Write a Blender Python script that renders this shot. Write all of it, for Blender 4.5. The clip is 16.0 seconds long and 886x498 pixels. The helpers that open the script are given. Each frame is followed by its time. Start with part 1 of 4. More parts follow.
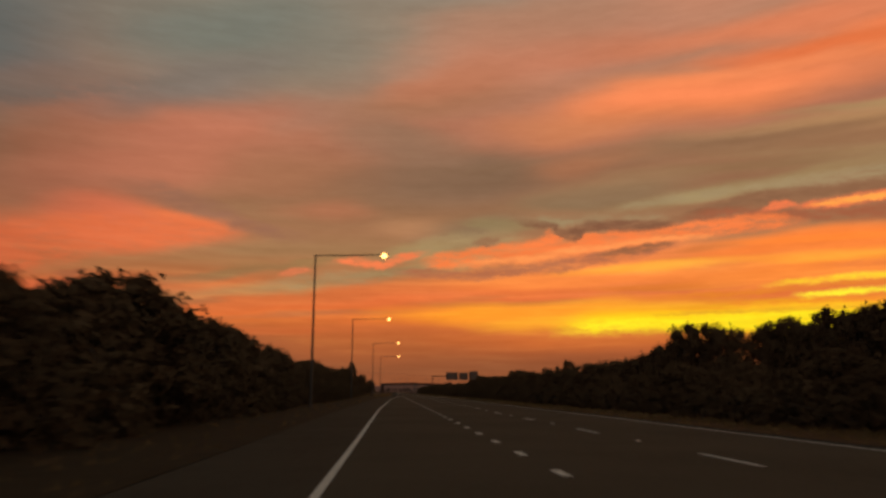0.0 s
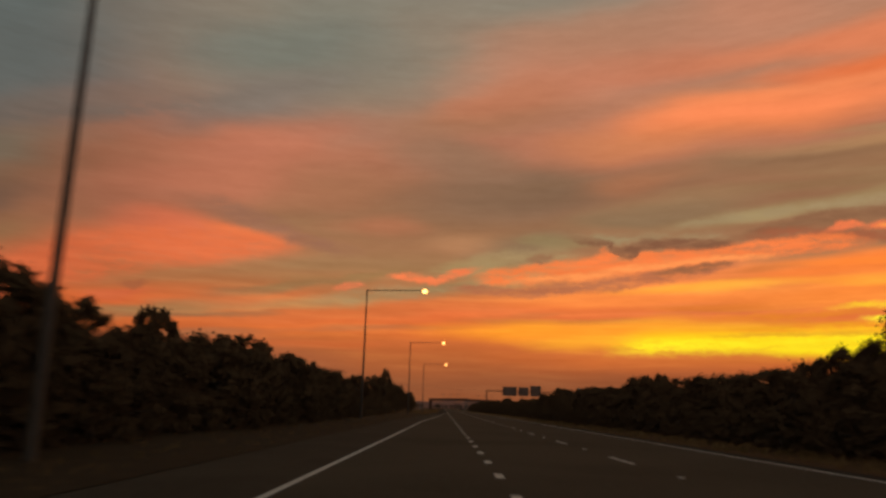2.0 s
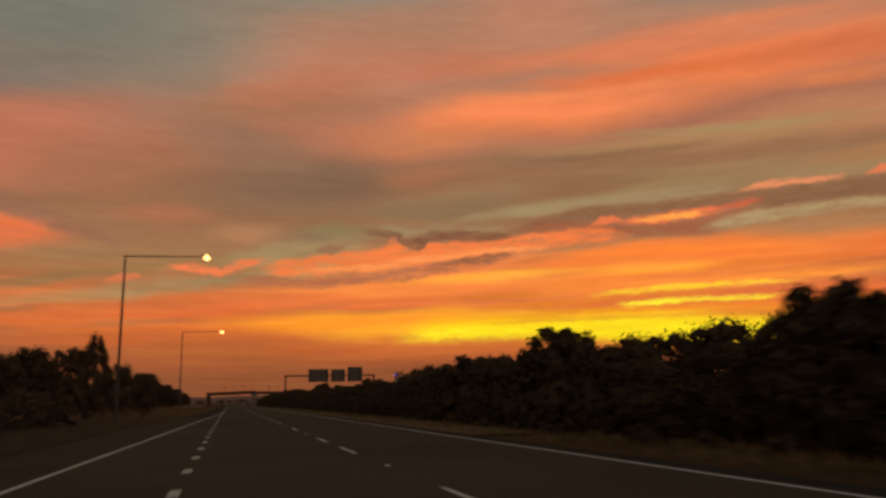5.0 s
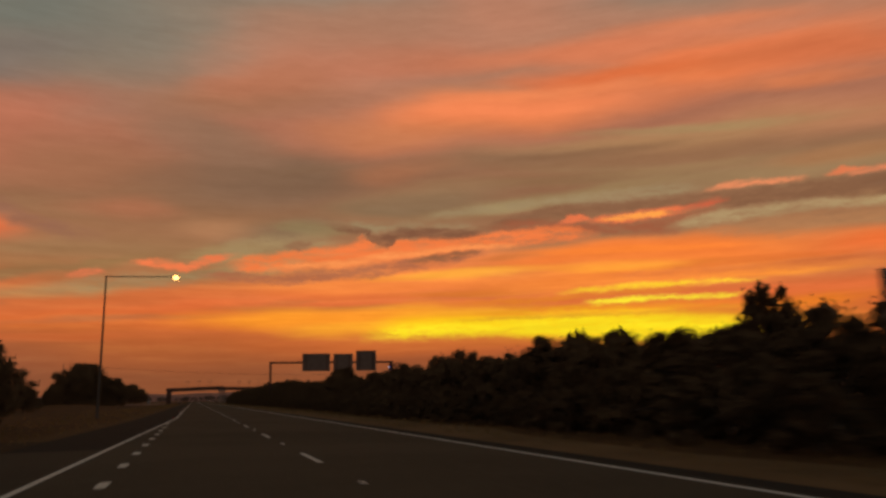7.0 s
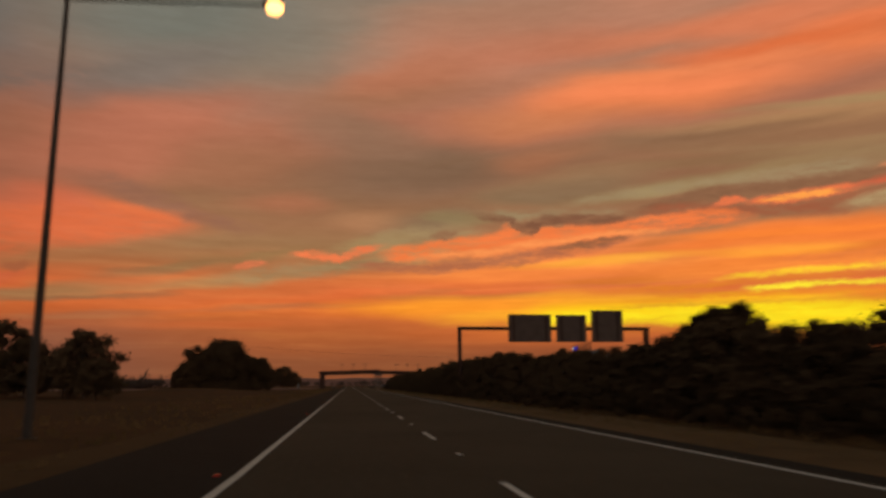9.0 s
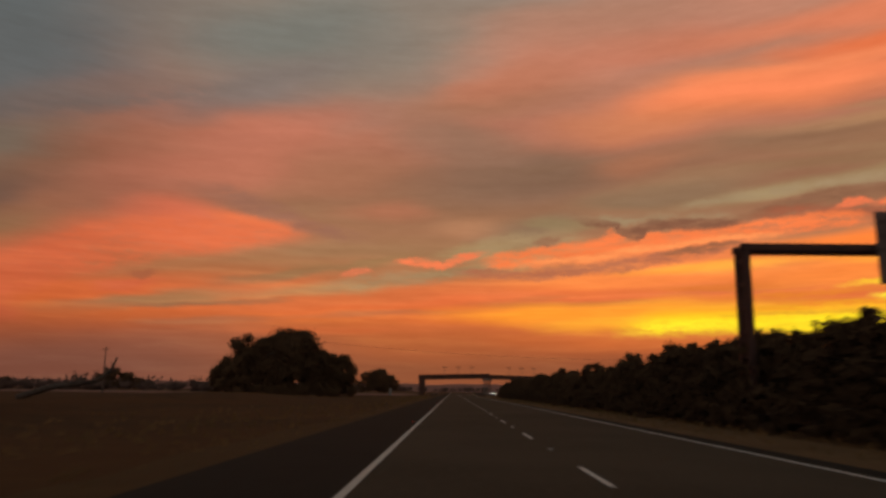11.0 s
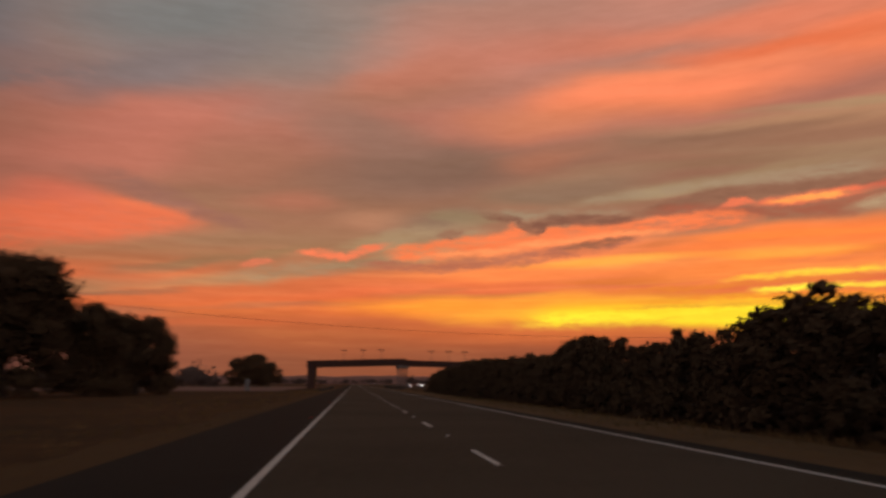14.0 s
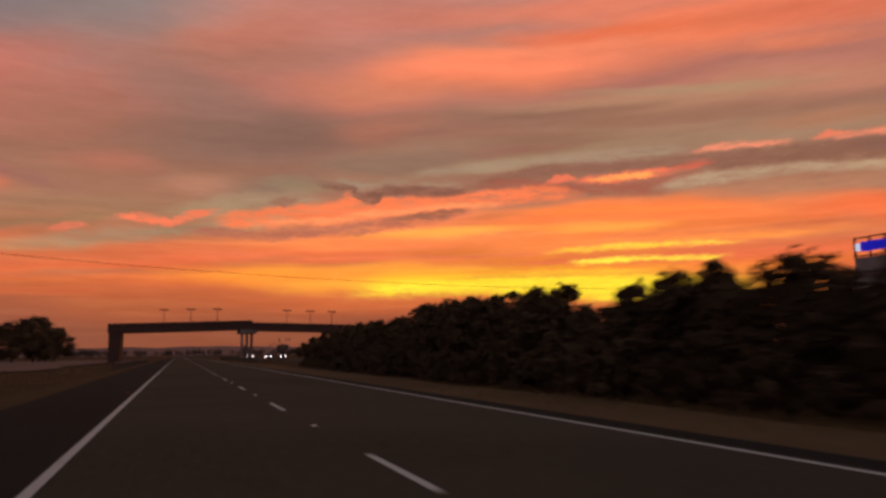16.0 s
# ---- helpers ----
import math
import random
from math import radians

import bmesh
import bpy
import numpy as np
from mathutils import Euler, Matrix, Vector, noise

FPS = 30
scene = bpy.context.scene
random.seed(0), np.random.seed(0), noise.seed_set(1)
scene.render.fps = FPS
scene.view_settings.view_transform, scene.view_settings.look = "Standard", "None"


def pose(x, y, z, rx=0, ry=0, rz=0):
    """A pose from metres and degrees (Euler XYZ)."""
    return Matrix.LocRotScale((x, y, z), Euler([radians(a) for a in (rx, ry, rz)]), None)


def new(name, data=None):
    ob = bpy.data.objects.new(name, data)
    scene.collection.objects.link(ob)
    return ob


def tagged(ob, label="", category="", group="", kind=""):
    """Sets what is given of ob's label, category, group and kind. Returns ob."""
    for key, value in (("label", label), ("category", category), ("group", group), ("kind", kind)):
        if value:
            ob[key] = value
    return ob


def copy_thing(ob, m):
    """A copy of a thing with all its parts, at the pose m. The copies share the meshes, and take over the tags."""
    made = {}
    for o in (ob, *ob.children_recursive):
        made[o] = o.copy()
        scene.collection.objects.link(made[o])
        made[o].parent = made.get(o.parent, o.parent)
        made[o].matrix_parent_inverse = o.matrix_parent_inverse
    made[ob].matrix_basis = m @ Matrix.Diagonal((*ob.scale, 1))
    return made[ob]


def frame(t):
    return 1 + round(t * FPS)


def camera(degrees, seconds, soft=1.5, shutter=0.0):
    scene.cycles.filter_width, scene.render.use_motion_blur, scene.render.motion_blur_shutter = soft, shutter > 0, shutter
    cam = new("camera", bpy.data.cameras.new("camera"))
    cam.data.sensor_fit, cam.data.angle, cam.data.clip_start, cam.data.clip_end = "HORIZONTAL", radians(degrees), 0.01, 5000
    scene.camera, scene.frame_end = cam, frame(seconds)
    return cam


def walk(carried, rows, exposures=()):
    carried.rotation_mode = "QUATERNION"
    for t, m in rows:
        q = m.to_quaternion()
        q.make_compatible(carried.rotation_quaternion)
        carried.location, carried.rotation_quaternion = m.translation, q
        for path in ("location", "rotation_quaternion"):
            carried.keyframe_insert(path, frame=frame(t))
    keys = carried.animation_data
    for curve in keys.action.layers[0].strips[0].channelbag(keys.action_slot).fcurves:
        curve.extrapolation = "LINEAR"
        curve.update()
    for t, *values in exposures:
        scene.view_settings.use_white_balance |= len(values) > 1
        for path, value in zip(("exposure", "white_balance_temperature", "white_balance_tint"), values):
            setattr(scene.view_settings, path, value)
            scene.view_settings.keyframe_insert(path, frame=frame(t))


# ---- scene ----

# The lens and the drive: seconds, x, y, yaw, pitch, roll; the eye stays 1.3 m above the road.
cam = camera(61.5, 16.0, soft=3.0, shutter=0.5)
DRIVE = [
    (0.0, -6.58, 0.0, -3.85, 10.83, -0.08),
    (0.5, -5.88, 11.7, -4.56, 11.50, -0.40),
    (1.0, -5.47, 23.4, -2.47, 11.95, -2.03),
    (1.5, -5.26, 35.1, -0.90, 11.74, -0.22),
    (2.0, -4.98, 47.2, 0.01, 12.02, -1.62),
    (2.5, -4.58, 59.3, 0.11, 12.45, -1.58),
    (3.0, -4.31, 71.7, -0.51, 12.60, -1.40),
    (3.5, -4.00, 84.4, -1.29, 12.53, -0.65),
    (4.0, -3.57, 97.3, -3.03, 12.49, -0.93),
    (4.5, -3.24, 110.5, -10.26, 11.70, 1.14),
    (4.7, -3.18, 115.8, -14.20, 11.50, 1.20),
    (6.8, -2.57, 171.3, -18.45, 11.10, 1.25),
    (7.0, -2.51, 176.5, -18.20, 11.08, 1.26),
    (7.5, -2.49, 189.7, -17.82, 10.95, 1.03),
    (8.0, -2.46, 202.6, -16.44, 11.31, 1.27),
    (8.5, -2.25, 215.5, -11.41, 10.96, 1.46),
    (9.0, -2.07, 228.4, -7.09, 10.31, 0.33),
    (9.2, -2.09, 233.5, -5.60, 10.15, 0.10),
    (11.3, -2.29, 287.0, 1.20, 10.85, -0.75),
    (11.5, -2.30, 292.1, 1.73, 10.82, -0.83),
    (12.0, -2.33, 304.8, 5.47, 9.67, -1.73),
    (12.5, -2.32, 317.3, 6.78, 9.34, -2.61),
    (13.0, -2.42, 329.7, 5.46, 9.03, -2.55),
    (13.5, -2.39, 342.0, 0.95, 9.72, -1.85),
    (14.0, -2.37, 354.3, -6.71, 10.25, -0.20),
    (14.5, -2.34, 366.6, -12.72, 10.19, -0.26),
    (15.0, -2.39, 378.9, -17.02, 9.65, 0.34),
    (15.5, -2.38, 391.2, -18.51, 8.74, 1.14),
    (16.0, -2.35, 403.4, -19.41, 7.85, 0.67),
]
EYE = 1.3
walk(cam, [(t, pose(x, y, EYE, 90 + p, r, w)) for t, x, y, w, p, r in DRIVE],
     exposures=[(0.0, 0.14, 6420, 6), (4.5, 0.11, 6420, 6), (7.0, 0.03, 6450, 8), (9.0, 0.03, 6450, 8), (12.5, 0.24, 6050, 18), (13.5, 0.25, 6000, 19), (14.5, 0.14, 5900, 26), (16.0, 0.2, 5800, 29)])


# ---------------------------------------------------------------- nodes
def lin(r, g, b):
    """Linear colour from 0..255 display values."""
    return tuple((c / 255 / 12.92 if c / 255 <= 0.04045 else ((c / 255 + 0.055) / 1.055) ** 2.4) for c in (r, g, b)) + (1.0,)


class Net:
    """Short ways to add nodes to a tree."""

    def __init__(self, tree):
        self.tree = tree
        tree.nodes.clear()

    def add(self, kind, **sockets):
        node = self.tree.nodes.new(kind)
        return node

    def link(self, a, b):
        self.tree.links.new(a, b)

    def put(self, socket, value):
        if hasattr(value, "is_output"):
            self.link(value, socket)
        else:
            socket.default_value = value

    def math(self, op, a, b=0.0, c=0.0, clamp=False):
        n = self.add("ShaderNodeMath")
        n.operation, n.use_clamp = op, clamp
        for s, v in zip(n.inputs, (a, b, c)):
            self.put(s, v)
        return n.outputs[0]

    def vmath(self, op, a, b):
        n = self.add("ShaderNodeVectorMath")
        n.operation = op
        self.put(n.inputs[0], a)
        self.put(n.inputs[1], b)
        return n.outputs[0]

    def mix(self, fac, a, b, blend="MIX"):
        n = self.add("ShaderNodeMix")
        n.data_type, n.blend_type = "RGBA", blend
        self.put(n.inputs[0], fac)
        self.put(n.inputs[6], a)
        self.put(n.inputs[7], b)
        return n.outputs[2]

    def noise(self, vec, scale, detail=3.0, rough=0.55, color=False):
        n = self.add("ShaderNodeTexNoise")
        self.put(n.inputs["Vector"], vec)
        n.inputs["Scale"].default_value = scale
        n.inputs["Detail"].default_value = detail
        n.inputs["Roughness"].default_value = rough
        return n.outputs["Color" if color else "Fac"]

    def ramp(self, fac, stops):
        n = self.add("ShaderNodeValToRGB")
        e = n.color_ramp.elements
        while len(e) < len(stops):
            e.new(0.5)
        for el, (p, c) in zip(e, stops):
            el.position, el.color = p, c
        self.put(n.inputs[0], fac)
        return n.outputs[0]

    def span(self, v, a, b, c=0.0, d=1.0, smooth=False):
        n = self.add("ShaderNodeMapRange")
        n.interpolation_type = "SMOOTHSTEP" if smooth else "LINEAR"
        for s, val in zip(n.inputs, (v, a, b, c, d)):
            self.put(s, val)
        return n.outputs[0]

    def mapped(self, vec, loc=(0, 0, 0), rot=(0, 0, 0), scale=(1, 1, 1), kind="POINT"):
        n = self.add("ShaderNodeMapping")
        n.vector_type = kind
        self.put(n.inputs[0], vec)
        n.inputs[1].default_value, n.inputs[2].default_value, n.inputs[3].default_value = loc, rot, scale
        return n.outputs[0]


# ---------------------------------------------------------------- sky at sunset
world = bpy.data.worlds.new("sunset_sky")
scene.world = world
world.use_nodes = True
W = Net(world.node_tree)
coord = W.add("ShaderNodeTexCoord").outputs["Generated"]
sep = W.add("ShaderNodeSeparateXYZ")
W.link(coord, sep.inputs[0])
DEG = 57.29578
azim = W.math("MULTIPLY", W.math("ARCTAN2", sep.outputs[0], sep.outputs[1]), DEG)
elev = W.math("MULTIPLY", W.math("ARCSINE", sep.outputs[2]), DEG)
comb = W.add("ShaderNodeCombineXYZ")
W.link(azim, comb.inputs[0])
W.link(elev, comb.inputs[1])
flat = comb.outputs[0]


def warped(amount_x, amount_y, stretch, scale, detail):
    """The sky's plane (degrees), pushed about by noise that is drawn out along the cloud bands."""
    v = W.mapped(flat, rot=(0, 0, radians(-7)), scale=(1 / stretch, 1, 1))
    n = W.vmath("SUBTRACT", W.noise(v, scale, detail, 0.55, True), (0.5, 0.5, 0.5))
    return W.vmath("ADD", flat, W.vmath("MULTIPLY", n, (amount_x, amount_y, 0.0)))


broad = warped(9.0, 2.4, 3.0, 0.2, 2.6)
fine = warped(2.4, 1.1, 1.8, 0.9, 5.0)
wisp = warped(8.0, 0.7, 5.0, 0.8, 5.0)

crisp = W.vmath("ADD", warped(1.3, 0.42, 2.2, 1.0, 3.0), W.vmath("MULTIPLY", W.vmath("SUBTRACT", W.noise(W.mapped(flat, rot=(0, 0, radians(-6)), scale=(0.5, 1, 1)), 3.2, 4.0, 0.6, True), (0.5, 0.5, 0.5)), (0.9, 0.42, 0.0)))
body = W.span(W.noise(W.mapped(crisp, rot=(0, 0, radians(-6)), scale=(0.3, 1.3, 1)), 1.9, 5.0, 0.62), 0.32, 0.60, 0.40, 1.0, True)
whole = W
PLANES = [("broad", "Vector"), ("fine", "Vector"), ("wisp", "Vector"), ("crisp", "Vector"), ("body", "Float"), ("sky", "Color")]


def start_layer():
    """The clouds that follow go into a node group of their own, which keeps the sky's node tree short."""
    global W, broad, fine, wisp, body, sky, csep, main_sockets
    main_sockets = (broad, fine, wisp, crisp, body, sky)
    tree = bpy.data.node_groups.new("cloud_layer", "ShaderNodeTree")
    for name, kind in PLANES:
        tree.interface.new_socket(name, in_out="INPUT", socket_type="NodeSocket" + kind)
    tree.interface.new_socket("sky", in_out="OUTPUT", socket_type="NodeSocketColor")
    W = Net(tree)
    broad, fine, wisp, warp, body, sky = W.add("NodeGroupInput").outputs[:6]
    csep = W.add("ShaderNodeSeparateXYZ")
    W.link(warp, csep.inputs[0])


def end_layer():
    global W, broad, fine, wisp, body, sky
    W.link(sky, W.add("NodeGroupOutput").inputs[0])
    g = whole.add("ShaderNodeGroup")
    g.node_tree = W.tree
    for socket, value in zip(g.inputs, main_sockets):
        whole.link(value, socket)
    W, broad, fine, wisp, body = whole, *main_sockets[:3], main_sockets[4]
    sky = g.outputs[0]


esep = W.add("ShaderNodeSeparateXYZ")
W.link(wisp, esep.inputs[0])
height = W.span(esep.outputs[1], 0.0, 60.0)
# the side towards the sun, over the road ahead, and the side away from it
front = W.ramp(height, [(0.0, lin(126, 72, 56)), (0.028, lin(142, 79, 55)), (0.057, lin(186, 92, 52)), (0.085, lin(212, 104, 54)),
                        (0.115, lin(226, 108, 62)), (0.143, lin(180, 108, 72)), (0.173, lin(158, 112, 82)), (0.20, lin(158, 106, 80)),
                        (0.238, lin(144, 99, 77)), (0.273, lin(148, 97, 77)), (0.308, lin(168, 105, 86)), (0.342, lin(170, 106, 88)),
                        (0.383, lin(162, 114, 98)), (0.433, lin(150, 120, 108)), (0.5, lin(136, 120, 114)), (0.65, lin(108, 108, 110)),
                        (1.0, lin(84, 92, 104))])
back = W.ramp(height, [(0.0, lin(154, 132, 128)), (0.10, lin(180, 150, 144)), (0.25, lin(164, 148, 148)), (0.6, lin(112, 112, 118)), (1.0, lin(90, 96, 106))])
away = W.math("ABSOLUTE", W.math("SUBTRACT", azim, 12.0))
sky = W.mix(W.span(away, 60.0, 130.0, 0.0, 1.0, True), front, back)


def cloud(plane, az, el, half_az, half_el, tilt, rgb, amount, soft=0.9):
    """One cloud bank or gap: a soft long patch at that azimuth and elevation (degrees), rising to the right by tilt."""
    global sky
    v = W.mapped(plane, (az, el, 0), (0, 0, radians(tilt)), (half_az, half_el, 1), "TEXTURE")
    g = W.add("ShaderNodeTexGradient")
    g.gradient_type = "SPHERICAL"
    W.link(v, g.inputs[0])
    fac = W.span(g.outputs["Fac"], 0.0, soft, 0.0, amount, True)
    sky = W.mix(fac, sky, lin(*rgb))


def band(rgb, amount, soft, stops):
    """One long cloud or gap between a lower and an upper edge: rows of azimuth, lower and upper elevation (degrees); it thins out at both ends."""
    global sky
    a0, a1 = stops[0][0], stops[-1][0]
    edges = W.ramp(W.span(csep.outputs[0], a0, a1), [((a - a0) / (a1 - a0), (lo / 30, hi / 30, float(0 < i < len(stops) - 1), 1)) for i, (a, lo, hi) in enumerate(stops)])
    ends = W.add("ShaderNodeSeparateColor")
    W.link(edges, ends.inputs[0])
    lo, hi = W.math("MULTIPLY", ends.outputs[0], 30.0), W.math("MULTIPLY", ends.outputs[1], 30.0)
    over = W.span(W.math("SUBTRACT", csep.outputs[1], lo), -soft * 1.35, soft * 1.35, 0.0, 1.0, True)
    under = W.span(W.math("SUBTRACT", hi, csep.outputs[1]), -soft * 1.35, soft * 1.35, 0.0, amount, True)
    fac = W.math("MULTIPLY", W.math("MULTIPLY", over, under), W.math("MULTIPLY", ends.outputs[2], body))
    sky = W.mix(fac, sky, lin(*rgb))


start_layer()
# high grey-blue on one side
cloud(broad, -37.2, 26.21, 21.6, 11.16, 12.2, (103, 106, 109), 1.0, 0.8)
cloud(broad, -35.7, 20.65, 16.0, 6.44, 21.2, (105, 106, 109), 0.95, 0.8)
cloud(broad, -29.2, 19.74, 12.2, 1.72, 18.1, (120, 106, 102), 0.6, 0.9)
cloud(broad, -32.3, 16.37, 10.2, 2.36, 18.9, (118, 110, 100), 0.7, 0.9)
cloud(broad, -34.7, 12.36, 10.3, 2.57, 20.9, (118, 88, 77), 0.85, 0.9)
cloud(wisp, -35.1, 9.52, 3.6, 1.03, 12.6, (128, 98, 84), 0.5, 0.8)
# thin warm veil
cloud(broad, -18.4, 16.47, 16.6, 4.51, 18.9, (186, 108, 88), 0.85, 0.9)
cloud(broad, -14.1, 19.28, 9.2, 2.15, 15.4, (184, 108, 90), 0.6, 0.9)
cloud(broad, -6.1, 24.99, 12.9, 4.92, 17.8, (134, 116, 109), 0.95, 0.9)
cloud(broad, -14.5, 26.13, 16.3, 5.87, 15.1, (116, 112, 110), 0.95, 0.9)
cloud(broad, -15.6, 22.17, 11.8, 2.70, 15.2, (124, 108, 107), 0.85, 0.9)
cloud(broad, -6.7, 20.22, 5.4, 1.87, 11.0, (160, 112, 98), 0.6, 0.9)
cloud(broad, 13.1, 25.54, 17.8, 4.45, 6.5, (202, 121, 100), 0.9, 0.9)
cloud(broad, 24.7, 28.91, 13.0, 4.22, -8.8, (190, 120, 100), 0.8, 0.9)
cloud(broad, 4.5, 22.64, 8.8, 2.11, 4.2, (188, 110, 90), 0.75, 0.9)
# the great salmon band
cloud(broad, 30.6, 17.63, 15.9, 1.76, -1.6, (170, 118, 88), 0.85, 0.9)
cloud(wisp, 33.3, 16.80, 11.9, 0.76, -1.3, (156, 124, 94), 0.85, 0.8)
cloud(wisp, 30.0, 15.96, 15.5, 0.82, -0.8, (138, 98, 74), 0.85, 0.8)
cloud(broad, 42.9, 24.89, 24.1, 3.52, -3.9, (196, 118, 94), 0.85, 0.9)
cloud(broad, 3.5, 22.18, 12.3, 2.35, 6.8, (158, 106, 84), 0.7, 0.9)
cloud(broad, 47.7, 18.27, 15.9, 1.64, -5.4, (188, 120, 92), 0.8, 0.9)
cloud(broad, 12.8, 27.52, 14.1, 3.52, 2.8, (168, 116, 99), 0.8, 0.9)
cloud(broad, 4.6, 23.64, 8.5, 2.11, 11.3, (178, 108, 86), 0.8, 0.9)
cloud(broad, 18.7, 25.33, 11.2, 1.99, 2.3, (192, 112, 88), 0.7, 0.9)
cloud(broad, 15.9, 20.20, 12.4, 2.46, 3.1, (204, 120, 86), 0.85, 0.9)
cloud(broad, 24.3, 21.68, 14.9, 2.58, 0.9, (232, 124, 80), 0.95, 0.9)
cloud(broad, 41.2, 22.94, 18.7, 3.05, -1.2, (226, 116, 74), 0.95, 0.9)
cloud(broad, 31.3, 25.27, 16.5, 1.53, 1.3, (216, 116, 84), 0.8, 0.9)
cloud(broad, 24.1, 21.74, 14.1, 1.41, 0.6, (242, 128, 88), 0.8, 0.9)
cloud(wisp, 28.2, 22.54, 13.5, 0.70, -0.3, (246, 132, 88), 0.6, 0.9)
cloud(broad, 32.9, 23.50, 13.6, 0.82, -1.3, (226, 108, 66), 0.8, 0.9)
cloud(wisp, 39.0, 24.08, 10.0, 0.65, -2.2, (238, 120, 80), 0.5, 0.9)
cloud(broad, 48.3, 22.62, 11.2, 1.76, -4.9, (208, 106, 72), 0.8, 0.9)
cloud(wisp, 40.8, 25.84, 11.1, 0.82, -3.3, (222, 124, 90), 0.6, 0.9)
cloud(wisp, 46.2, 20.89, 9.1, 0.82, -3.6, (216, 118, 80), 0.7, 0.9)
# brown banks
cloud(broad, -0.7, 18.51, 7.0, 2.81, -19.1, (150, 106, 90), 0.8, 0.9)
cloud(broad, 5.4, 16.29, 12.8, 3.00, 3.3, (134, 97, 81), 0.95, 0.85)
cloud(broad, 7.5, 17.16, 6.2, 1.41, -0.6, (126, 93, 79), 0.55, 0.9)
cloud(broad, 25.5, 17.80, 16.5, 1.64, 1.5, (140, 100, 80), 0.9, 0.9)
cloud(broad, 42.1, 16.39, 22.0, 1.76, -1.9, (152, 108, 84), 0.9, 0.9)
cloud(broad, 17.0, 15.00, 10.4, 1.87, 6.6, (148, 110, 85), 0.9, 0.9)
cloud(broad, 44.1, 14.82, 19.3, 1.53, -2.3, (160, 124, 94), 0.8, 0.9)
cloud(wisp, 23.8, 14.07, 4.5, 0.70, 1.8, (172, 142, 108), 0.85, 0.8)
cloud(broad, -5.3, 13.71, 6.3, 1.69, 1.0, (190, 106, 82), 0.4, 0.9)
cloud(broad, 1.3, 12.59, 4.6, 1.03, 6.8, (182, 124, 94), 0.7, 0.9)
cloud(broad, 6.0, 12.39, 6.7, 1.72, 7.0, (135, 106, 86), 0.8, 0.9)
cloud(broad, 36.8, 18.34, 19.7, 1.41, -1.7, (170, 122, 90), 0.85, 0.9)
cloud(wisp, 38.4, 18.77, 13.7, 0.59, -3.2, (166, 130, 96), 0.75, 0.9)
cloud(broad, 34.2, 17.10, 18.7, 1.17, -0.2, (146, 100, 77), 0.9, 0.9)
cloud(wisp, 31.0, 17.79, 11.4, 0.53, 1.0, (136, 94, 73), 0.7, 0.9)
cloud(broad, 15.3, 17.13, 6.6, 1.06, 6.1, (166, 102, 77), 0.6, 0.9)
cloud(wisp, 38.6, 16.09, 9.2, 0.47, -0.2, (156, 118, 88), 0.6, 0.9)
cloud(broad, 47.5, 15.47, 7.0, 1.06, -2.3, (168, 112, 80), 0.7, 0.9)
cloud(broad, 1.8, 18.32, 8.3, 2.58, -21.9, (144, 103, 87), 0.7, 0.9)
cloud(broad, 7.0, 16.16, 9.3, 1.64, 4.3, (124, 90, 74), 0.65, 0.9)
cloud(wisp, 6.7, 16.98, 6.7, 0.59, 5.1, (128, 92, 75), 0.5, 0.9)
cloud(broad, 15.7, 14.70, 9.1, 1.17, 2.1, (128, 99, 79), 0.85, 0.9)
cloud(broad, -9.6, 16.01, 8.3, 2.35, 8.1, (168, 106, 83), 0.6, 0.9)
end_layer()
start_layer()
# salmon wedge
cloud(broad, -19.6, 11.30, 10.6, 2.15, 2.6, (222, 110, 76), 0.95, 0.9)
cloud(broad, -30.4, 8.77, 9.9, 2.66, 20.9, (220, 108, 74), 0.95, 0.9)
cloud(broad, -34.9, 5.78, 6.7, 1.89, 8.6, (206, 106, 74), 0.9, 0.9)
cloud(fine, -32.9, 4.77, 4.1, 1.29, 5.2, (214, 98, 66), 0.8, 0.9)
cloud(broad, -20.2, 12.75, 6.1, 1.72, -1.1, (220, 108, 80), 0.8, 0.9)
cloud(fine, -15.4, 12.31, 5.1, 0.73, -9.5, (226, 112, 72), 0.9, 0.9)
cloud(wisp, -16.8, 13.68, 6.5, 0.94, -15.3, (160, 102, 84), 0.7, 0.9)
cloud(broad, -22.8, 8.89, 7.8, 1.20, 11.7, (182, 116, 80), 0.8, 0.9)
cloud(wisp, -23.8, 7.18, 4.0, 0.56, 8.3, (220, 105, 70), 0.9, 0.8)
cloud(fine, -23.0, 7.98, 1.5, 0.39, 6.9, (168, 96, 68), 0.8, 0.8)
cloud(wisp, -21.5, 6.32, 10.8, 0.86, 7.5, (170, 122, 86), 0.7, 0.8)
cloud(wisp, -12.9, 8.54, 7.4, 0.64, 10.3, (152, 106, 76), 0.75, 0.8)
# pale clear gaps
cloud(wisp, -9.8, 7.38, 10.9, 0.94, 7.1, (172, 130, 90), 0.7, 0.8)
cloud(wisp, -21.3, 6.26, 5.5, 0.70, 6.2, (166, 120, 84), 0.6, 0.8)
cloud(wisp, -12.4, 8.80, 4.2, 0.76, 10.2, (156, 112, 78), 0.6, 0.8)
cloud(wisp, -6.4, 9.58, 5.3, 0.65, 10.5, (150, 109, 76), 0.75, 0.8)
cloud(wisp, 5.5, 9.93, 7.1, 0.94, 9.4, (170, 142, 102), 0.9, 0.8)
cloud(wisp, -0.2, 8.96, 4.6, 0.47, 6.8, (140, 110, 80), 0.8, 0.8)
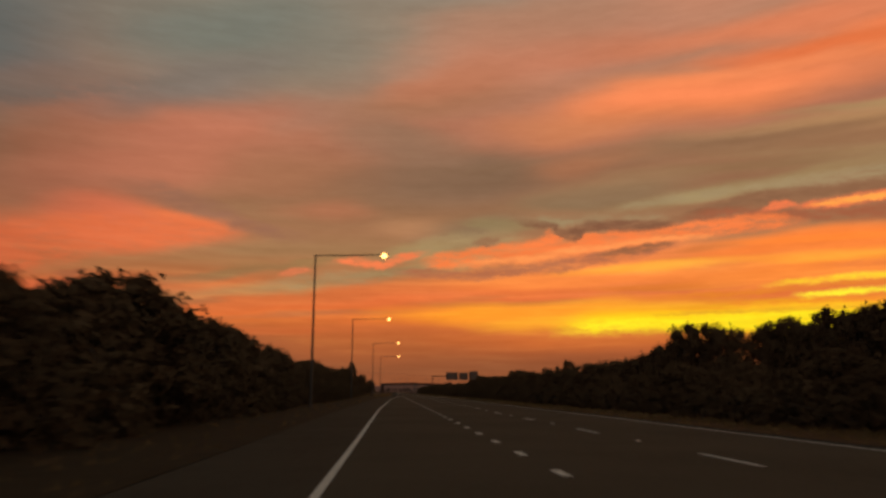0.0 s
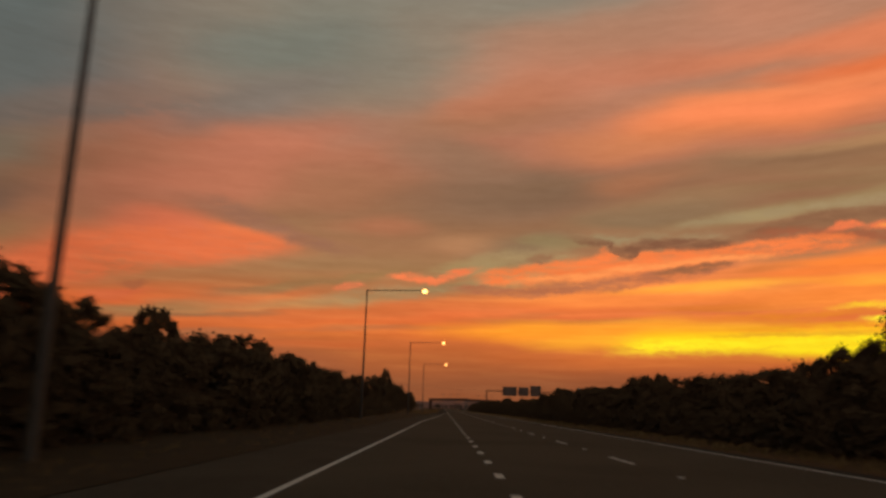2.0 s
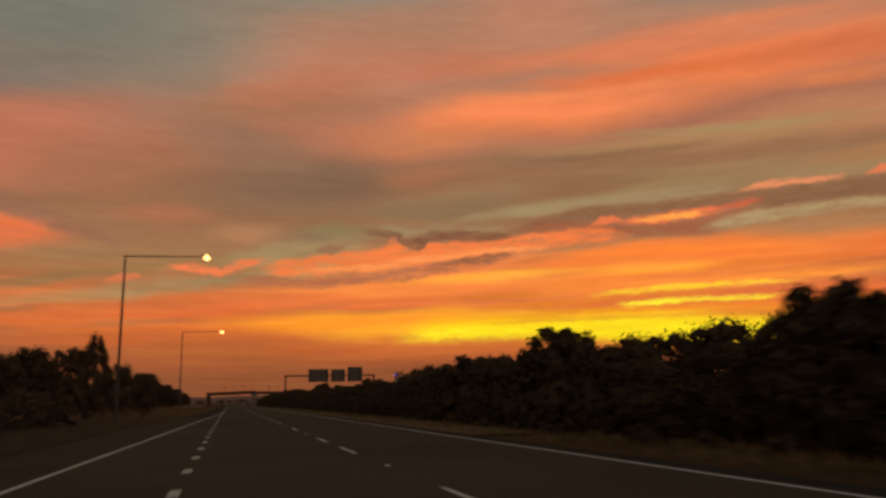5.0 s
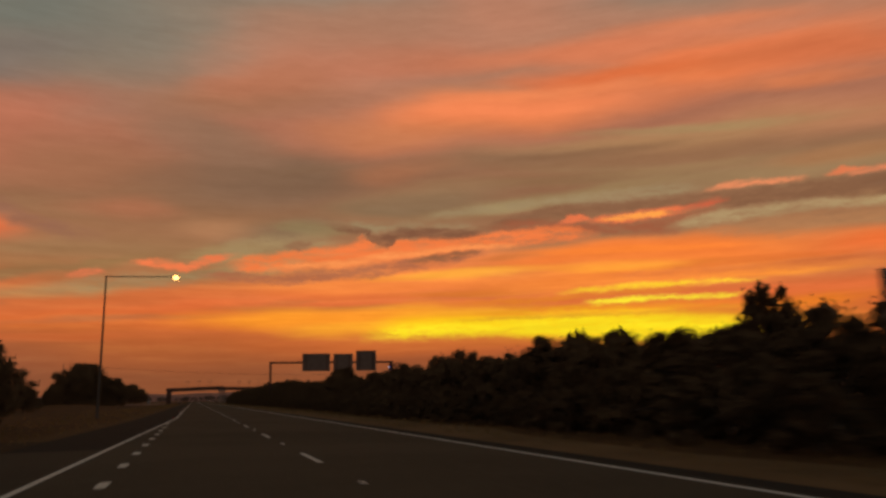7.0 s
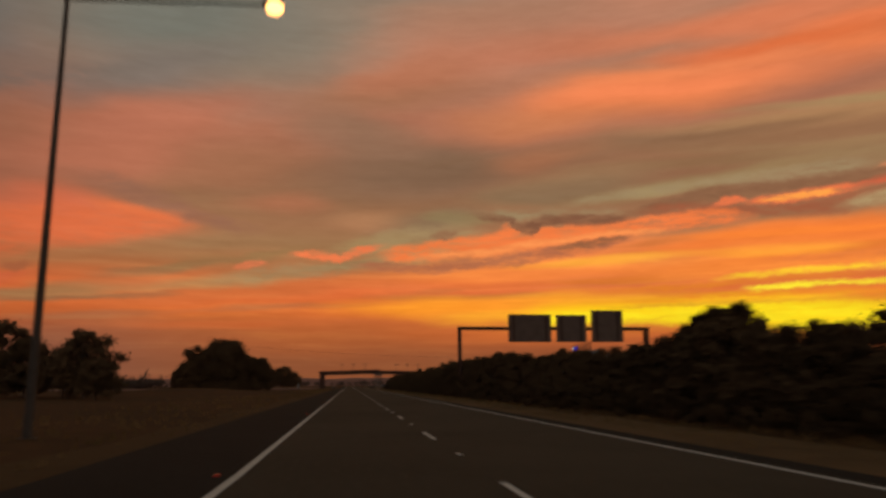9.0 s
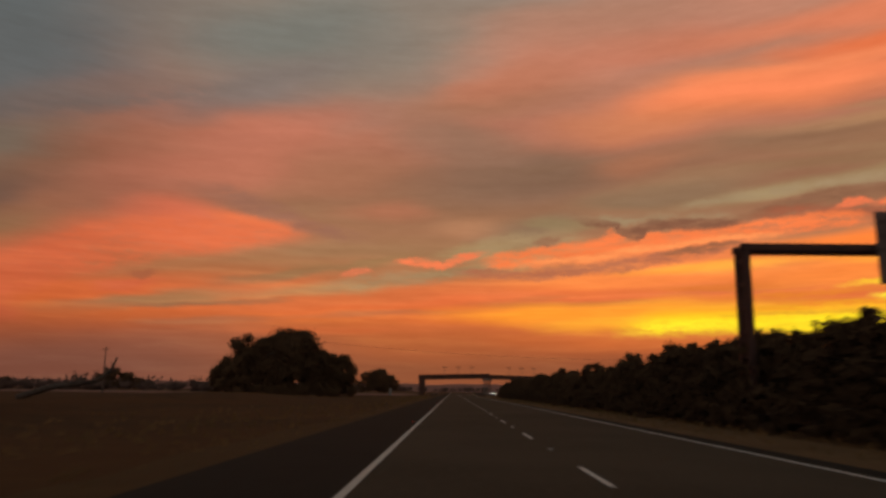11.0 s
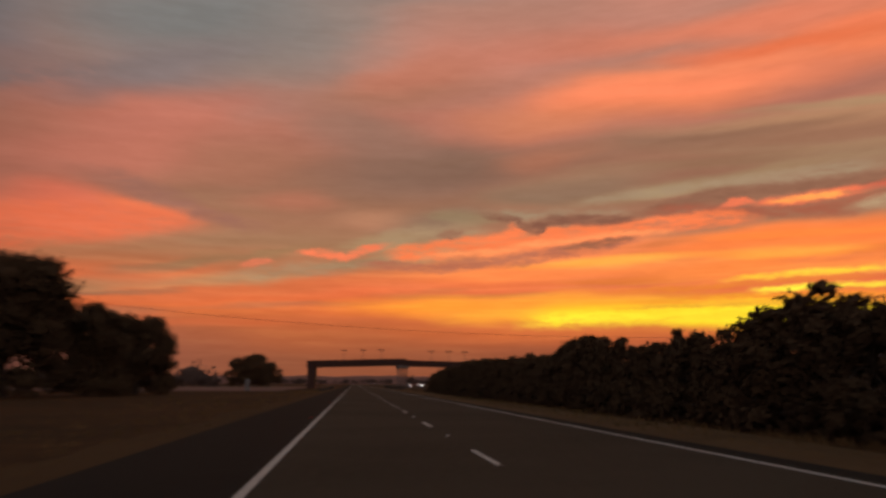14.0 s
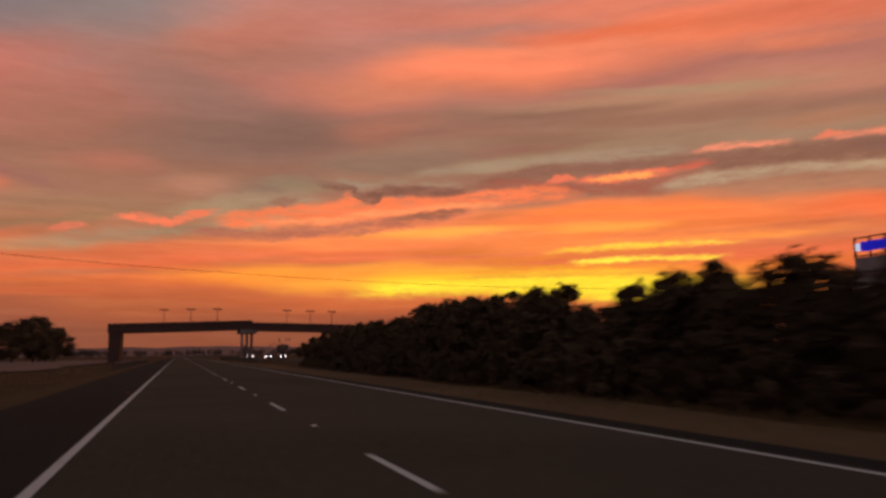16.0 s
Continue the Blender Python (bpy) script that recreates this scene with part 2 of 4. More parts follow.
cloud(wisp, -16.8, 6.24, 10.2, 0.29, 5.6, (128, 98, 74), 0.8, 0.8)
cloud(wisp, 2.7, 10.68, 5.0, 1.00, 8.6, (168, 134, 98), 0.85, 0.8)
cloud(wisp, 8.4, 12.59, 4.0, 0.91, -3.9, (150, 124, 92), 0.6, 0.8)
# soft diagonal veils round the salmon wedge
band((112, 100, 98), 0.5, 0.5, [(-40.0, 15.6, 16.65), (-36.2, 16.62, 17.9), (-31.2, 17.86, 18.93), (-25.5, 19.24, 20.42), (-19.3, 20.9, 22.11), (-13.2, 22.6, 23.41)])
band((226, 108, 70), 0.8, 0.4, [(-34.8, 5.19, 6.7), (-31.6, 5.91, 8.84), (-26.9, 7.58, 11.22), (-21.8, 9.3, 12.42), (-16.8, 10.23, 12.61), (-13.7, 10.97, 12.26), (-11.1, 11.52, 11.74)])
band((148, 97, 82), 0.8, 0.35, [(-20.4, 14.64, 15.22), (-17.4, 13.72, 14.85), (-14.3, 12.69, 14.1), (-11.6, 11.72, 12.88), (-8.8, 11.36, 12.05), (-5.7, 11.25, 11.68)])
end_layer()
start_layer()
# orange sheets
cloud(wisp, -7.6, 6.84, 16.7, 0.88, 5.7, (210, 106, 62), 0.9, 0.8)
cloud(wisp, 1.5, 5.44, 13.5, 0.70, 2.5, (226, 112, 56), 0.85, 0.8)
cloud(wisp, 8.9, 6.62, 9.4, 0.41, 0.7, (204, 114, 66), 0.7, 0.8)
cloud(broad, -18.2, 3.07, 13.3, 2.46, 0.4, (158, 90, 68), 0.85, 0.9)
cloud(broad, -5.7, 3.48, 22.1, 2.35, 0.2, (174, 92, 54), 0.75, 0.9)
cloud(wisp, -10.1, 4.43, 11.8, 0.47, 1.6, (206, 102, 58), 0.7, 0.8)
cloud(wisp, -5.6, 5.79, 10.4, 0.35, 2.6, (184, 102, 66), 0.75, 0.8)
cloud(wisp, -18.7, 4.90, 8.1, 0.47, 3.3, (176, 104, 72), 0.7, 0.8)
cloud(broad, 12.6, 8.16, 15.7, 1.36, 1.8, (240, 115, 64), 0.9, 0.9)
cloud(broad, 14.6, 9.00, 17.4, 1.54, 3.0, (255, 138, 70), 0.9, 0.9)
cloud(broad, 35.3, 9.16, 18.9, 2.18, 0.7, (255, 132, 62), 0.95, 0.9)
cloud(broad, 50.8, 9.07, 9.5, 1.63, -4.7, (246, 112, 58), 0.9, 0.9)
cloud(broad, 29.7, 10.38, 14.8, 1.18, 0.6, (248, 126, 62), 0.95, 0.9)
cloud(wisp, 32.0, 9.29, 12.2, 0.50, -1.1, (255, 155, 62), 0.85, 0.8)
cloud(wisp, 15.4, 8.44, 8.7, 0.41, 1.7, (250, 135, 72), 0.7, 0.8)
cloud(wisp, 41.6, 8.08, 9.6, 0.45, -0.1, (255, 150, 52), 0.75, 0.8)
cloud(wisp, 9.2, 6.54, 10.2, 0.36, 0.7, (190, 105, 60), 0.85, 0.8)
cloud(wisp, 12.4, 7.45, 8.9, 0.32, 1.3, (226, 112, 62), 0.7, 0.8)
cloud(wisp, 22.6, 7.44, 5.7, 0.23, 0.1, (216, 118, 58), 0.75, 0.8)
cloud(wisp, 44.5, 9.03, 5.3, 0.41, -1.0, (228, 108, 58), 0.8, 0.8)
# the glow over the sun
cloud(broad, 26.6, 5.07, 26.3, 2.09, -1.5, (255, 176, 34), 1.0, 0.9)
cloud(broad, 7.6, 5.69, 12.9, 1.36, 0.4, (254, 148, 46), 0.95, 0.9)
cloud(wisp, 28.6, 4.84, 17.3, 1.09, -1.5, (255, 208, 26), 1.0, 0.8)
cloud(wisp, 36.9, 5.85, 8.3, 0.23, -1.8, (228, 138, 44), 0.8, 0.8)
cloud(fine, 23.2, 4.77, 3.3, 0.14, -0.8, (224, 150, 40), 0.8, 0.8)
cloud(wisp, 25.0, 5.94, 5.8, 0.23, -0.8, (246, 150, 40), 0.7, 0.8)
cloud(broad, 15.7, 3.92, 18.3, 1.09, -1.1, (204, 104, 54), 0.8, 0.9)
# haze along the horizon
cloud(broad, 7.4, -0.40, 55.8, 4.46, -0.3, (140, 77, 52), 0.8, 0.9)
cloud(broad, -27.0, 1.2, 27.0, 4.8, 0.1, (134, 82, 68), 0.9, 0.9)
cloud(broad, 4.0, 0.6, 30.0, 3.4, 0.0, (146, 80, 52), 0.6, 0.9)
# orange sheets round the bank
cloud(broad, 15.7, 10.54, 13.4, 1.76, 2.4, (246, 130, 76), 0.95, 0.9)
cloud(broad, 34.9, 10.10, 16.0, 1.53, -2.0, (244, 122, 58), 0.95, 0.9)
cloud(broad, 30.9, 8.12, 21.4, 1.53, -0.8, (246, 132, 60), 0.85, 0.9)
cloud(wisp, 19.3, 9.08, 8.6, 0.59, 2.1, (255, 166, 66), 0.9, 0.8)
cloud(wisp, 33.0, 10.37, 11.5, 0.41, -1.4, (252, 128, 56), 0.85, 0.8)
cloud(wisp, 33.6, 9.04, 8.3, 0.41, -0.4, (255, 156, 58), 0.7, 0.8)
cloud(wisp, 23.7, 10.28, 3.5, 0.35, 3.6, (206, 112, 62), 0.8, 0.8)
cloud(wisp, 40.7, 8.93, 8.5, 0.53, -0.6, (222, 112, 54), 0.75, 0.8)
cloud(wisp, 45.8, 8.45, 3.8, 0.47, -0.7, (200, 100, 58), 0.7, 0.8)
cloud(wisp, 6.9, 7.03, 4.1, 0.35, 4.2, (208, 110, 64), 0.75, 0.8)
cloud(wisp, 13.4, 8.02, 7.7, 0.47, 1.1, (246, 132, 68), 0.75, 0.8)
cloud(wisp, 20.1, 7.63, 8.8, 0.35, 0.2, (222, 118, 50), 0.7, 0.8)
cloud(broad, 17.1, 15.02, 9.6, 1.17, 1.1, (146, 108, 86), 0.6, 0.9)
cloud(broad, 27.1, 14.53, 13.5, 0.76, 3.8, (156, 128, 94), 0.6, 0.9)
cloud(wisp, 54.4, 12.90, 8.3, 1.41, -9.6, (116, 82, 70), 0.95, 0.8)
cloud(wisp, 54.2, 11.62, 8.0, 1.17, -9.4, (176, 132, 94), 0.85, 0.8)
cloud(fine, 47.9, 14.39, 2.1, 0.29, -0.9, (226, 116, 80), 0.9, 0.8)
cloud(wisp, 29.5, 6.05, 9.2, 0.47, -1.0, (255, 190, 30), 0.9, 0.9)
cloud(broad, 23.4, 5.22, 15.3, 0.76, 0.2, (255, 196, 26), 0.9, 0.9)
cloud(wisp, 44.7, 5.84, 6.5, 0.82, 0.8, (228, 118, 36), 0.8, 0.9)
cloud(broad, 9.9, 4.86, 5.1, 0.82, 4.0, (250, 158, 48), 0.8, 0.9)
end_layer()
start_layer()
# olive gap above the long dark bar
band((160, 130, 103), 0.85, 0.22, [(16.1, 13.19, 13.45), (18.3, 13.42, 13.94), (21.0, 13.66, 14.31), (24.2, 13.85, 14.54), (27.7, 14.1, 14.74), (30.7, 14.03, 14.83), (34.1, 14.06, 14.93), (36.6, 14.04, 15.07), (39.0, 14.16, 14.57)])
band((156, 132, 105), 0.7, 0.25, [(9.5, 12.75, 13.09), (11.7, 12.55, 13.2), (13.9, 12.34, 13.08), (17.0, 12.75, 13.01), (20.1, 12.56, 12.95), (21.9, 12.55, 12.81)])
# pale sky round the small lit clouds
band((166, 132, 100), 0.75, 0.35, [(0.3, 10.17, 10.59), (2.3, 10.45, 11.5), (4.3, 10.68, 11.95), (7.3, 11.0, 12.19), (9.5, 11.2, 12.06), (10.8, 11.38, 11.73)])
band((164, 128, 97), 0.75, 0.3, [(-11.1, 7.39, 7.84), (-8.0, 7.53, 8.39), (-4.7, 7.86, 9.03), (-1.3, 8.26, 9.17), (1.5, 8.84, 9.42), (3.6, 9.39, 9.98), (5.2, 9.94, 10.44)])
# the long dark bar
band((133, 89, 69), 0.9, 0.16, [(21.0, 12.14, 12.75), (23.2, 12.41, 13.28), (25.9, 12.48, 13.85), (28.5, 12.94, 14.05), (31.1, 13.12, 14.0), (34.1, 13.15, 14.06), (36.5, 13.18, 14.08), (38.5, 13.31, 14.0), (40.9, 12.82, 14.02), (43.2, 12.8, 14.14), (45.4, 12.77, 14.15), (47.5, 12.64, 14.07), (49.8, 12.38, 13.86), (53.3, 12.05, 13.54), (56.2, 12.07, 12.92)])
band((160, 85, 63), 0.8, 0.2, [(21.4, 12.13, 12.65), (23.7, 12.4, 13.09), (26.7, 12.26, 13.03), (29.8, 11.84, 12.69), (32.7, 11.48, 12.49), (36.0, 11.32, 12.72), (38.0, 12.29, 12.78), (39.6, 12.87, 13.19)])
# tan and pale gaps under it
band((180, 120, 86), 0.7, 0.3, [(36.8, 11.42, 11.75), (39.5, 10.85, 11.74), (43.0, 10.52, 11.94), (46.2, 10.64, 11.86), (49.5, 10.6, 11.64), (53.0, 10.63, 11.48)])
band((180, 147, 113), 0.85, 0.2, [(35.2, 11.71, 11.96), (37.0, 11.65, 12.39), (39.6, 11.74, 12.71), (41.9, 11.9, 12.7), (44.1, 12.05, 12.83), (46.3, 12.09, 12.7), (49.6, 11.79, 12.42), (53.1, 11.55, 12.12), (55.5, 11.52, 11.79)])
# salmon sheet under the small dark clouds
band((244, 119, 68), 0.92, 0.16, [(1.7, 9.43, 9.93), (3.5, 9.27, 10.53), (6.1, 9.36, 10.8), (8.2, 9.72, 11.1), (10.1, 9.74, 11.29), (11.5, 9.83, 11.7), (12.1, 10.05, 12.15), (12.6, 10.18, 11.95), (13.1, 10.26, 11.17), (14.2, 10.34, 11.12), (14.7, 10.43, 11.73), (15.4, 10.51, 11.9), (16.1, 10.59, 11.72), (17.0, 10.62, 12.05), (18.7, 10.76, 11.93), (21.0, 11.01, 12.1), (23.2, 11.12, 12.33), (25.8, 11.19, 12.48), (28.5, 11.32, 12.51), (31.0, 11.34, 11.68)])
band((252, 147, 88), 0.85, 0.14, [(4.4, 9.33, 9.75), (7.8, 9.72, 10.06), (10.8, 9.79, 10.26), (13.4, 10.26, 10.74), (16.5, 10.58, 11.02), (20.1, 11.04, 11.38), (22.7, 11.05, 11.39), (24.5, 10.98, 11.24)])
# the small dark clouds
band((150, 101, 78), 0.9, 0.14, [(6.0, 11.14, 11.31), (6.7, 11.07, 11.67), (7.3, 10.91, 11.81), (8.0, 11.26, 11.69), (8.6, 11.32, 11.45)])
band((126, 80, 63), 0.95, 0.12, [(9.5, 12.66, 12.92), (10.6, 12.41, 12.93), (11.7, 12.25, 12.85), (12.4, 12.43, 12.68), (12.9, 11.47, 12.25), (13.6, 11.21, 12.25), (14.3, 11.12, 12.51), (14.9, 11.9, 12.77), (16.1, 12.06, 12.76), (17.7, 11.87, 12.74), (18.8, 11.85, 12.63), (20.1, 11.9, 12.51), (21.3, 12.05, 12.48), (22.3, 12.27, 12.45)])
end_layer()
start_layer()
# grey streak below them
band((174, 101, 76), 0.9, 0.16, [(-0.5, 8.78, 9.11), (1.5, 8.67, 9.3), (4.0, 8.52, 9.15), (6.9, 8.43, 9.28), (9.9, 8.71, 9.52), (13.0, 8.88, 10.0), (15.2, 9.38, 10.33), (17.4, 9.7, 10.57), (19.6, 10.0, 10.87), (21.2, 10.48, 10.92), (22.3, 10.63, 10.8)])
band((140, 89, 65), 0.8, 0.13, [(15.2, 9.99, 10.25), (16.7, 9.97, 10.58), (18.3, 10.03, 10.73), (19.6, 10.35, 10.96), (20.9, 10.66, 11.01), (21.8, 10.77, 10.9)])
# small lit clouds
band((236, 118, 78), 1.0, 0.11, [(-4.9, 9.74, 9.9), (-3.9, 9.55, 10.03), (-2.9, 9.43, 10.16), (-1.8, 9.39, 9.97), (-0.9, 9.1, 9.67), (-0.4, 9.36, 9.94), (0.5, 9.81, 10.39), (1.7, 10.14, 10.6), (3.1, 10.48, 10.69)])
band((228, 118, 84), 0.95, 0.12, [(-9.0, 8.57, 8.73), (-8.4, 8.53, 8.96), (-7.4, 8.66, 9.21), (-6.6, 8.9, 9.25), (-6.1, 9.0, 9.12)])
# the bright bar
band((238, 113, 74), 0.9, 0.12, [(27.2, 12.58, 12.75), (28.1, 12.71, 13.22), (29.1, 12.82, 13.28), (30.0, 12.59, 12.93), (31.9, 12.47, 13.14), (34.4, 12.53, 13.28), (36.5, 12.77, 13.34), (37.9, 13.01, 13.29)])
band((255, 155, 76), 1.0, 0.1, [(30.6, 12.64, 12.81), (31.9, 12.63, 13.01), (33.6, 12.68, 13.1), (35.2, 12.71, 13.12), (36.3, 12.91, 13.12)])
band((216, 91, 65), 0.7, 0.14, [(36.1, 12.89, 13.3), (37.7, 12.98, 13.39), (39.3, 13.23, 13.64), (40.3, 13.29, 13.53)])
band((236, 136, 99), 0.95, 0.12, [(38.1, 14.05, 14.17), (39.4, 14.2, 14.6), (41.0, 14.22, 14.7), (42.5, 14.19, 14.63), (44.3, 14.19, 14.5), (45.8, 14.14, 14.37)])
band((226, 126, 92), 0.9, 0.14, [(47.2, 14.2, 14.35), (48.2, 14.04, 14.41), (49.8, 13.97, 14.41), (52.2, 13.9, 14.4), (53.7, 13.98, 14.26)])
end_layer()
start_layer()
# yellow strips over the sun
band((255, 219, 38), 0.95, 0.3, [(11.7, 4.16, 4.58), (15.1, 4.29, 5.23), (18.6, 4.4, 5.43), (23.0, 4.48, 5.5), (27.2, 4.19, 5.55), (31.4, 3.72, 5.52), (35.5, 3.49, 5.38), (39.3, 3.5, 4.94), (42.9, 3.64, 4.23)])
band((255, 202, 50), 0.9, 0.12, [(26.9, 7.27, 7.44), (29.0, 7.31, 7.69), (31.6, 7.45, 7.87), (34.0, 7.49, 7.86), (36.8, 7.53, 7.85), (39.9, 7.48, 7.76), (42.2, 7.47, 7.71)])
band((255, 221, 55), 1.0, 0.12, [(28.8, 6.55, 6.72), (30.3, 6.45, 6.83), (31.9, 6.46, 6.88), (34.0, 6.53, 6.9), (37.2, 6.52, 6.85), (39.5, 6.5, 6.74), (41.3, 6.58, 6.74)])
band((232, 130, 46), 0.75, 0.12, [(18.6, 6.81, 7.07), (23.0, 6.67, 7.1), (26.5, 6.77, 7.11), (29.0, 6.93, 7.27), (31.5, 7.07, 7.36), (34.8, 7.07, 7.4), (38.0, 7.08, 7.33)])
band((240, 126, 48), 0.75, 0.16, [(22.1, 6.04, 6.3), (25.6, 5.99, 6.41), (29.8, 6.0, 6.43), (35.5, 5.87, 6.36), (40.2, 5.85, 6.29), (43.8, 5.85, 6.24)])
band((226, 155, 42), 0.8, 0.09, [(16.9, 5.38, 5.55), (22.1, 5.53, 5.78), (26.4, 5.53, 5.75), (30.6, 5.51, 5.72), (34.7, 5.5, 5.7), (37.4, 5.56, 5.68)])
band((224, 120, 65), 0.7, 0.14, [(29.5, 8.44, 8.61), (32.9, 8.26, 8.77), (37.7, 8.13, 8.78), (43.4, 8.09, 8.64), (49.1, 7.78, 8.45), (52.6, 7.84, 8.27)])
end_layer()
# the sky dims away from the sunset
sky = W.mix(W.span(azim, -13.0, -30.0, 0.0, 1.0, True), sky, W.mix(1.0, sky, (0.77, 0.74, 0.77, 1), "MULTIPLY"))
# streaks and grain over it all
sky = W.mix(1.0, sky, (1.0, 1.07, 0.90, 1), "MULTIPLY")
streak = W.noise(W.mapped(broad, rot=(0, 0, radians(-9)), scale=(0.12, 1, 1)), 0.6, 3.0, 0.5)
sky = W.mix(1.0, sky, W.ramp(W.span(streak, 0.25, 0.75), [(0.0, (0.93, 0.93, 0.93, 1)), (1.0, (1.09, 1.09, 1.09, 1))]), "MULTIPLY")
ripple = W.noise(W.mapped(crisp, rot=(0, 0, radians(-5)), scale=(0.16, 1, 1)), 2.4, 4.0, 0.62)
sky = W.mix(1.0, sky, W.ramp(W.span(ripple, 0.3, 0.7), [(0.0, (0.955, 0.945, 0.935, 1)), (1.0, (1.035, 1.045, 1.05, 1))]), "MULTIPLY")
low = W.noise(W.mapped(wisp, rot=(0, 0, radians(-2)), scale=(0.06, 1, 1)), 1.5, 4.0, 0.6)
veil = W.math("MULTIPLY", W.span(elev, 13.0, 8.0, 0.0, 1.0, True), W.span(low, 0.40, 0.68, 0.0, 0.42))
gleam = W.math("MULTIPLY", W.span(elev, 12.0, 8.0, 0.0, 1.0, True), W.span(low, 0.48, 0.28, 0.0, 0.6))
sky = W.mix(gleam, sky, W.mix(1.0, sky, (1.12, 1.22, 1.1, 1), "MULTIPLY"))
sky = W.mix(veil, sky, W.mix(1.0, sky, (0.80, 0.68, 0.60, 1), "MULTIPLY"))


bg = W.add("ShaderNodeBackground")
W.link(sky, bg.inputs[0])
bg.inputs[1].default_value = 1.0
W.link(bg.outputs[0], W.add("ShaderNodeOutputWorld").inputs[0])


# ---------------------------------------------------------------- materials
def material(name, rgb, rough=0.8, metal=0.0, spots=(), bump=0.0, bump_scale=20.0, per_object=0.0, emit=0.0, soft_leaf=False):
    """spots: (scale, darkening, second colour or None) noise layers in metres."""
    m = bpy.data.materials.new(name)
    m.use_nodes = True
    n = Net(m.node_tree)
    b = n.add("ShaderNodeBsdfPrincipled")
    n.link(b.outputs[0], n.add("ShaderNodeOutputMaterial").inputs[0])
    where = n.add("ShaderNodeTexCoord").outputs["Object"] if emit == 0 else None
    col = (*rgb, 1.0)
    for scale, low, high, second in spots:
        f = n.span(n.noise(where, scale, 4.0, 0.6), low, high, 0.0, 1.0, True)
        col = n.mix(f, col, (*second, 1.0))
    if per_object:
        rnd = n.add("ShaderNodeObjectInfo").outputs["Random"]
        shade = n.span(rnd, 0, 1, 1 - per_object, 1 + per_object)
        v = n.add("ShaderNodeCombineColor")
        for s in v.inputs[:3]:
            n.link(shade, s)
        col = n.mix(1.0, col, v.outputs[0], "MULTIPLY")
    n.put(b.inputs["Base Color"], col)
    if rough >= 1.0:
        b.inputs["Specular IOR Level"].default_value = 0.1
    b.inputs["Roughness"].default_value, b.inputs["Metallic"].default_value = rough, metal
    if bump:
        k = n.add("ShaderNodeBump")
        k.inputs["Strength"].default_value = bump
        k.inputs["Distance"].default_value = 0.02
        n.link(n.noise(where, bump_scale, 4.0, 0.6), k.inputs["Height"])
        n.link(k.outputs[0], b.inputs["Normal"])
    if soft_leaf:
        # foliage shades as one soft mass: leaf normals lean together
        lean = n.vmath("ADD", n.vmath("MULTIPLY", n.add("ShaderNodeNewGeometry").outputs["Normal"], (0.14, 0.14, 0.14)), (0.0, -0.50, 0.52))
        n.link(n.vmath("NORMALIZE", lean, (0, 0, 0)), b.inputs["Normal"])
    if emit:
        b.inputs["Emission Color"].default_value = (*rgb, 1.0)
        b.inputs["Emission Strength"].default_value = emit
    return m


ASPHALT = material("asphalt", (0.086, 0.065, 0.042), 1.0, 0, [(0.12, 0.35, 0.7, (0.062, 0.046, 0.029)), (6.0, 0.45, 0.7, (0.090, 0.068, 0.043))], 0.5, 60)
OLD_ASPHALT = material("old_asphalt", (0.066, 0.050, 0.033), 1.0, 0, [(0.3, 0.35, 0.7, (0.050, 0.037, 0.024)), (7.0, 0.45, 0.7, (0.075, 0.057, 0.037))], 0.5, 55)
SHOULDER = material("dark_asphalt", (0.029, 0.024, 0.018), 1.0, 0, [(0.5, 0.35, 0.75, (0.023, 0.019, 0.014)), (8.0, 0.5, 0.7, (0.038, 0.032, 0.024))], 0.6, 50)
PAINT = material("line_paint", (0.62, 0.57, 0.48), 0.7, 0, [(3.0, 0.52, 0.72, (0.36, 0.33, 0.28)), (25.0, 0.55, 0.75, (0.48, 0.44, 0.38))], 0.3, 60)
FRESH = material("fresh_line_paint", (0.64, 0.59, 0.51), 0.8, 0, [(3.0, 0.55, 0.75, (0.52, 0.47, 0.40)), (25.0, 0.55, 0.75, (0.6, 0.55, 0.48))], 0.3, 60)
STUD = material("stud_plastic", (0.8, 0.78, 0.72), 0.3)
RED_STUD = material("red_reflector", (0.7, 0.05, 0.03), 0.25)
SOIL = material("dry_verge", (0.086, 0.037, 0.012), 1.0, 0, [(0.06, 0.35, 0.65, (0.048, 0.026, 0.010)), (0.7, 0.4, 0.7, (0.094, 0.044, 0.014)), (5.0, 0.4, 0.75, (0.074, 0.035, 0.011))], 0.8, 9)
GRASS = material("dry_grass", (0.26, 0.16, 0.07), 1.0, 0, [(0.15, 0.4, 0.65, (0.15, 0.10, 0.04))])
STRAW = material("straw_verge", (0.190, 0.104, 0.046), 1.0, 0, [(0.12, 0.35, 0.65, (0.10, 0.054, 0.022)), (0.9, 0.4, 0.7, (0.15, 0.082, 0.034)), (7.0, 0.4, 0.7, (0.13, 0.080, 0.034))], 0.8, 12)
DIM_STRAW = material("thin_straw", (0.105, 0.054, 0.021), 1.0, 0, [(0.12, 0.35, 0.65, (0.074, 0.038, 0.014)), (0.9, 0.4, 0.7, (0.095, 0.05, 0.019)), (7.0, 0.4, 0.7, (0.09, 0.055, 0.021))], 0.8, 12)
# pale mauve ground colour that imitates low mist
MIST = material("ground_mist", (0.25, 0.14, 0.10), 1.0, 0, [(0.03, 0.35, 0.7, (0.20, 0.11, 0.08)), (0.4, 0.4, 0.7, (0.27, 0.155, 0.11))], 0.6, 8)
